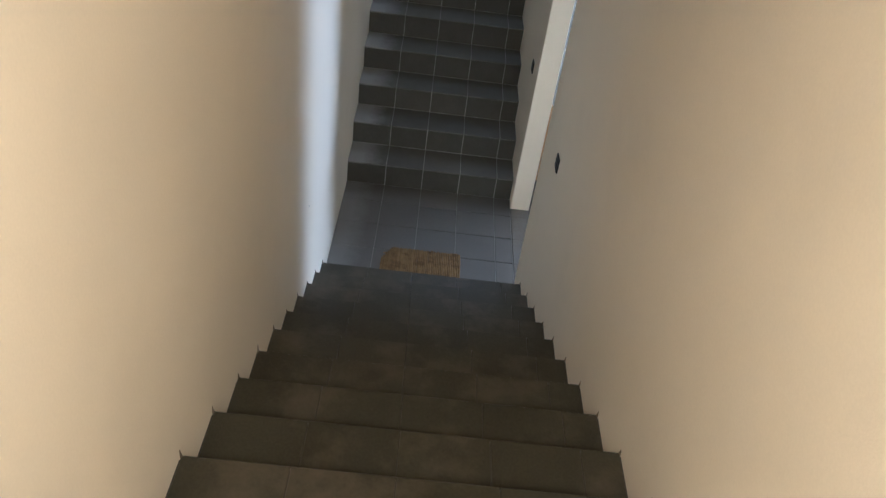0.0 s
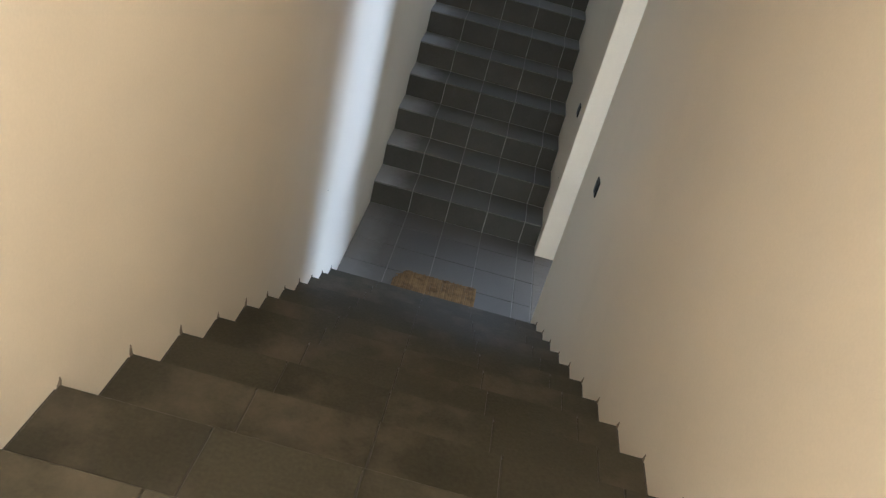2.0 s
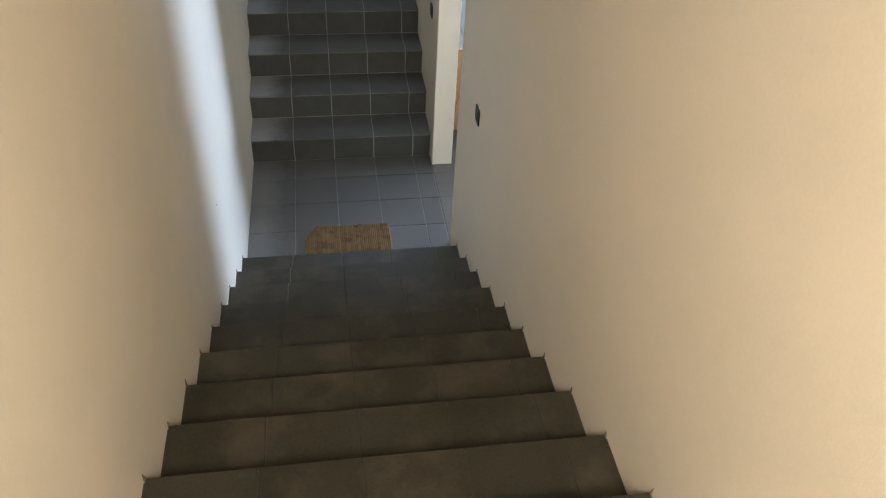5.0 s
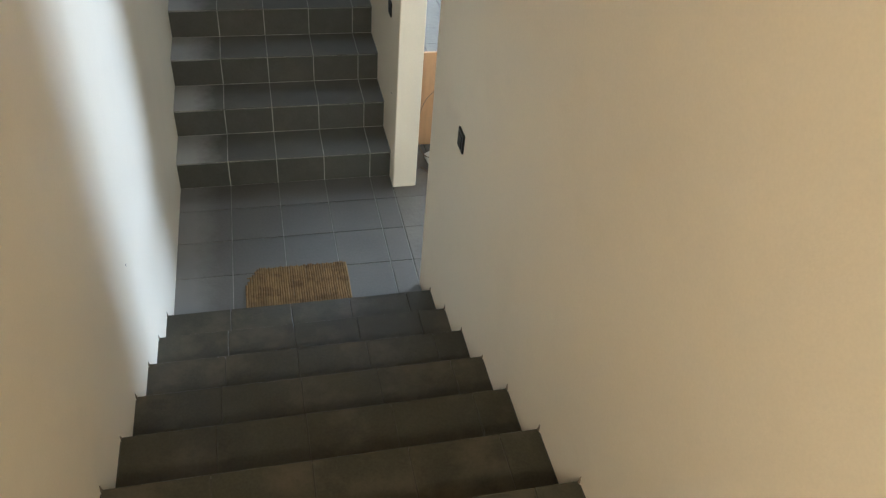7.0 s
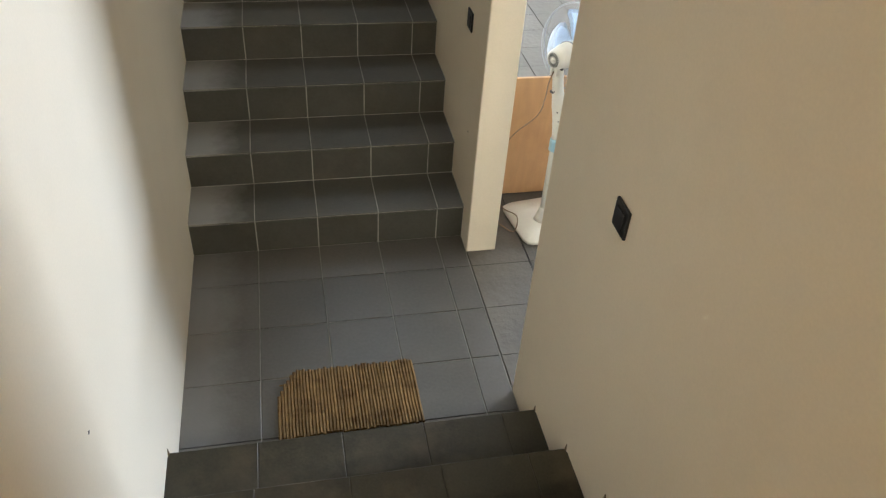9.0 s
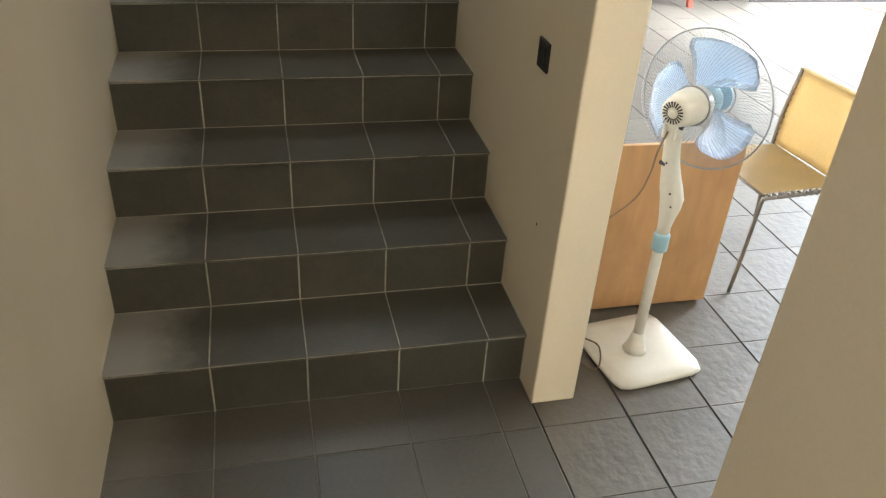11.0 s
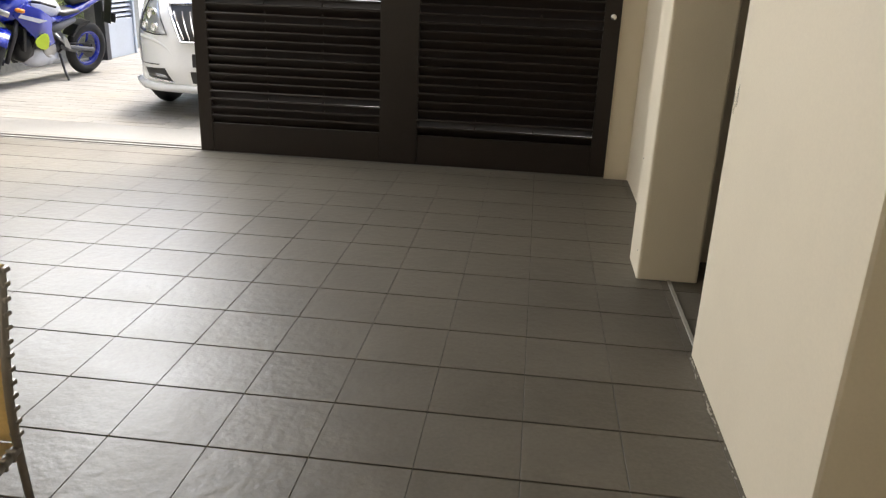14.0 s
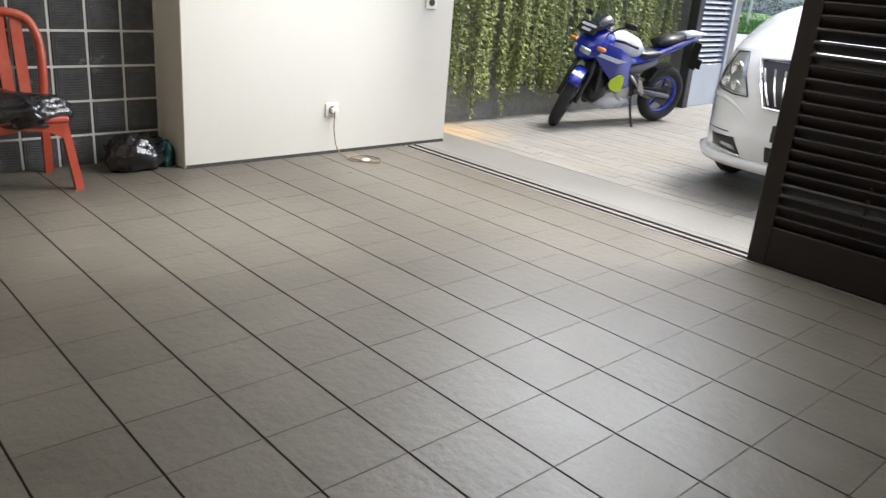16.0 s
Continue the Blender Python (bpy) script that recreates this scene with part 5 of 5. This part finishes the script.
# ---------------------------------------------------------------- creeper wall, screen, far ground
struct("wall_creeper", box(7.43, 6.72, -0.3, 13.2, 6.92, 3.2), CONCRETE, "dark grey concrete wall behind hanging creepers", "wall")
struct("wall_outer", box(7.28, FAR_Y + 0.02, -0.3, 7.43, 6.72, G_CEIL), WHITE_WALL, "white painted end of the garage wall", "wall")
stems = bmesh.new()
rnd = random.Random(4)
leaf_v, leaf_f = [], []
for k in range(230):
    x = 7.5 + 4.0 * (rnd.random() if rnd.random() < 0.30 else (rnd.randrange(19) + rnd.gauss(0.5, 0.15)) / 19)
    y = 6.70 - 0.10 * rnd.random() ** 2
    low = 0.28 + 0.20 * math.sin(x * 3.1) * math.sin(x * 1.3 + 1) + 0.30 * rnd.random() ** 1.5
    if rnd.random() < 0.12:
        low -= 0.16
    top = 3.1
    n_ = int((top - low) / 0.045)
    sway, ph = 0.02 + 0.03 * rnd.random(), rnd.random() * 6
    pts = []
    for i in range(0, n_ + 1):
        z = low + (top - low) * i / n_
        px = x + sway * math.sin(z * 3 + ph) + 0.01 * math.sin(z * 11 + ph)
        pts.append((px, y, z))
        if z > 1.75 and rnd.random() < 0.6:
            continue
        for _ in range(4 if z < 1.6 else 1):
            s = 0.010 + 0.013 * rnd.random()
            d = Vector((rnd.uniform(-1, 1), rnd.uniform(-1, 0.2), rnd.uniform(-1, 0.4))).normalized()
            nrm = Vector((rnd.uniform(-0.6, 0.6), -1, rnd.uniform(-0.2, 0.9))).normalized()
            w = d.cross(nrm).normalized() * s * 0.55
            p = Vector((px + rnd.gauss(0, 0.008), y - 0.008, z + rnd.uniform(-0.02, 0.02))) + d * 0.012
            b0 = len(leaf_v)
            leaf_v += [p, p + d * s * 0.9 + w, p + d * s * 2.0, p + d * s * 0.9 - w]
            leaf_f.append((b0, b0 + 1, b0 + 2, b0 + 3))
    tube(pts[::4] if len(pts) > 8 else pts, 0.0032, 3, bm=stems)
creeper = thing("creeper", "green hanging creepers trailing down the concrete wall", "creeper", kind="stuff")
me = bpy.data.meshes.new("leaves")
me.from_pydata([tuple(v) for v in leaf_v], [], leaf_f)
me.materials.append(LEAF)
o = new("leaves", me)
o.parent = creeper
tagged(o, "small green creeper leaves", kind="stuff")
o = part("stems", stems, LEAF_DRY, creeper, "thin hanging stems")
tagged(o, kind="stuff")

# louvred screen beyond the motorcycle
screen = thing("louvred_screen", "blue-grey metal gate leaf with slats above a plain panel", "gate", at=(11.66, 6.42, 0), turn=4)
part("lower_panel", box(0.0, -0.03, 0.0, 0.80, 0.03, 0.50, 0.006), SCREEN, screen)
part("post", box(-0.12, -0.06, -0.012, 0.0, 0.06, 2.3, 0.006), DARK_STEEL, screen)
part("post", box(0.80, -0.05, 0.0, 0.86, 0.05, 2.3, 0.006), SCREEN, screen)
sl = shared(moved(box(0.0, -0.022, -0.004, 0.80, 0.022, 0.004, 0.002), Matrix.Rotation(radians(48), 4, "X")), SCREEN, "slat")
for k in range(28):
    o = new("slat", sl)
    o.parent = screen
    o.location = (0, -0.008, 0.545 + 0.062 * k)
part("backing", box(0.0, 0.05, 0.5, 0.80, 0.06, 2.3), DARK_STEEL, screen)
# verge across the road
verge = struct("verge", box(31, 4, -0.3, 62, 44, 0.06), GRASS, "green grass verge across the road", "ground")
gv, gf = [], []
rnd = random.Random(9)
for k in range(9000):
    x, y = 31 + 14 * rnd.random() ** 1.6, 9 + 22 * rnd.random()
    h, a = 0.10 + 0.25 * rnd.random(), rnd.random() * 6.3
    dx, dy = 0.03 * math.cos(a), 0.03 * math.sin(a)
    b0 = len(gv)
    gv += [(x - dx, y - dy, 0.05), (x + dx, y + dy, 0.05), (x + rnd.uniform(-0.1, 0.1), y + rnd.uniform(-0.1, 0.1), h)]
    gf.append((b0, b0 + 1, b0 + 2))
me = bpy.data.meshes.new("grass")
me.from_pydata(gv, [], gf)
me.materials.append(GRASS)
o = new("grass", me)
tagged(o, "tufts of green grass on the verge", "grass", kind="stuff")
# hedge at the back of the verge: many small leaves round a core of twigs
hv, hf = [], []
rnd = random.Random(21)
for k in range(16000):
    y = 8 + 30 * rnd.random()
    top = 1.25 + 0.35 * math.sin(y * 1.1) * math.sin(y * 0.37 + 1) + 0.25 * noise.noise(Vector((y * 0.9, 0, 3)))
    z = 0.08 + top * rnd.random() ** 0.8
    bulge = 0.55 * math.sqrt(max(0.0, 1 - (z / (top + 0.15)) ** 2)) + 0.2 * noise.noise(Vector((y * 1.6, z * 2, 0)))
    p = Vector((46.0 - bulge * rnd.random() ** 0.4, y, z))
    d = Vector((rnd.uniform(-1, 1), rnd.uniform(-1, 1), rnd.uniform(-1, 1))).normalized() * 0.075
    w = d.orthogonal() * 0.5
    b0 = len(hv)
    hv += [p, p + d * 0.5 + w, p + d, p + d * 0.5 - w]
    hf.append((b0, b0 + 1, b0 + 2, b0 + 3))
me = bpy.data.meshes.new("hedge")
me.from_pydata([tuple(v) for v in hv], [], hf)
me.materials.append(material("dark_hedge_leaf", (0.055, 0.085, 0.035), 0.6, vary=0.45, scale=1.2, grain=9))
o = new("hedge", me)
tagged(o, "dark green uneven hedge behind the grass verge", "hedge", kind="stuff")
for y in (21.0, 22.3):
    post = thing("stay_post", "white painted post with a slanting stay on the verge", "post", "posts on the verge", at=(41.0, y, 0.05))
    part("upright", tube([(0, 0, 0.0), (0, 0, 2.6)], 0.06, 10), WHITE_WALL, post)
    part("stay", tube([(0, 0.0, 1.9), (0, 0.95, 0.0)], 0.035, 8), WHITE_WALL, post)
# house across the road
fac = thing("house", "pale rendered house across the road", "house", at=(70, 20, 0))
part("wall", box(0, -60, 0, 10, 60, 7), WHITE_WALL, fac)
part("roof", plate([(-0.8, 7.0), (5, 9.5), (10.8, 7.0)], -61, 61), KICK, fac)

# hinges in the slit of the dark doorway
for z in (1.12, 0.705):
    hg = thing("door_hinge", "small pale metal hinge in the dark doorway", "hinge", "hinges of the dark doorway", at=(4.352, 0.02, z))
    part("leaf", box(0.0, -0.030, -0.010, 0.028, 0.030, 0.010, 0.002), STEEL, hg)
    part("knuckle", tube([(0.030, 0.026, -0.016), (0.030, 0.026, 0.016)], 0.006, 8), STEEL, hg)

# scuffs beside the doorway
rnd = random.Random(17)
for k in range(4):
    x, z0 = 4.295 + 0.014 * k + rnd.uniform(-0.003, 0.003), 0.93 + rnd.uniform(-0.02, 0.02)
    h = rnd.uniform(0.03, 0.075)
    o = part("wall_scuff", loft([[(x - w, 0.0665, z), (x + w, 0.0665, z), (x + w, 0.0682, z), (x - w, 0.0682, z)] for w, z in ((0.0005, z0), (0.0013, z0 + h * 0.4), (0.0011, z0 + h * 0.8), (0.0004, z0 + h))]), material("pale_scuff", (0.40, 0.37, 0.31), 0.8))
    tagged(o, "thin grey scuff mark on the cream wall", "scuff", "scuffs beside the doorway")

# small dark drill holes in the painted walls
for label, at, turn in (("small dark drill hole in the cream stair wall", (0.0, -0.62, 1.02), 90),
                        ("small dark drill hole in the cream pier", (SW, 1.28, 0.60), -90),
                        ("small dark drill hole low in the cream pilaster", (5.16, 0.19, 0.12), 180),
                        ("small dark drill hole in the cream pilaster", (5.34, 0.19, 0.52), 180)):
    o = part("drill_hole", moved(lathe([(0.0045, -0.004), (0.0045, 0.0012), (0.003, 0.0012)], 10), pose(*at, 0, 0, turn) @ Matrix.Rotation(radians(90), 4, "X")), BLACK_PLASTIC)
    tagged(o, label, "hole")
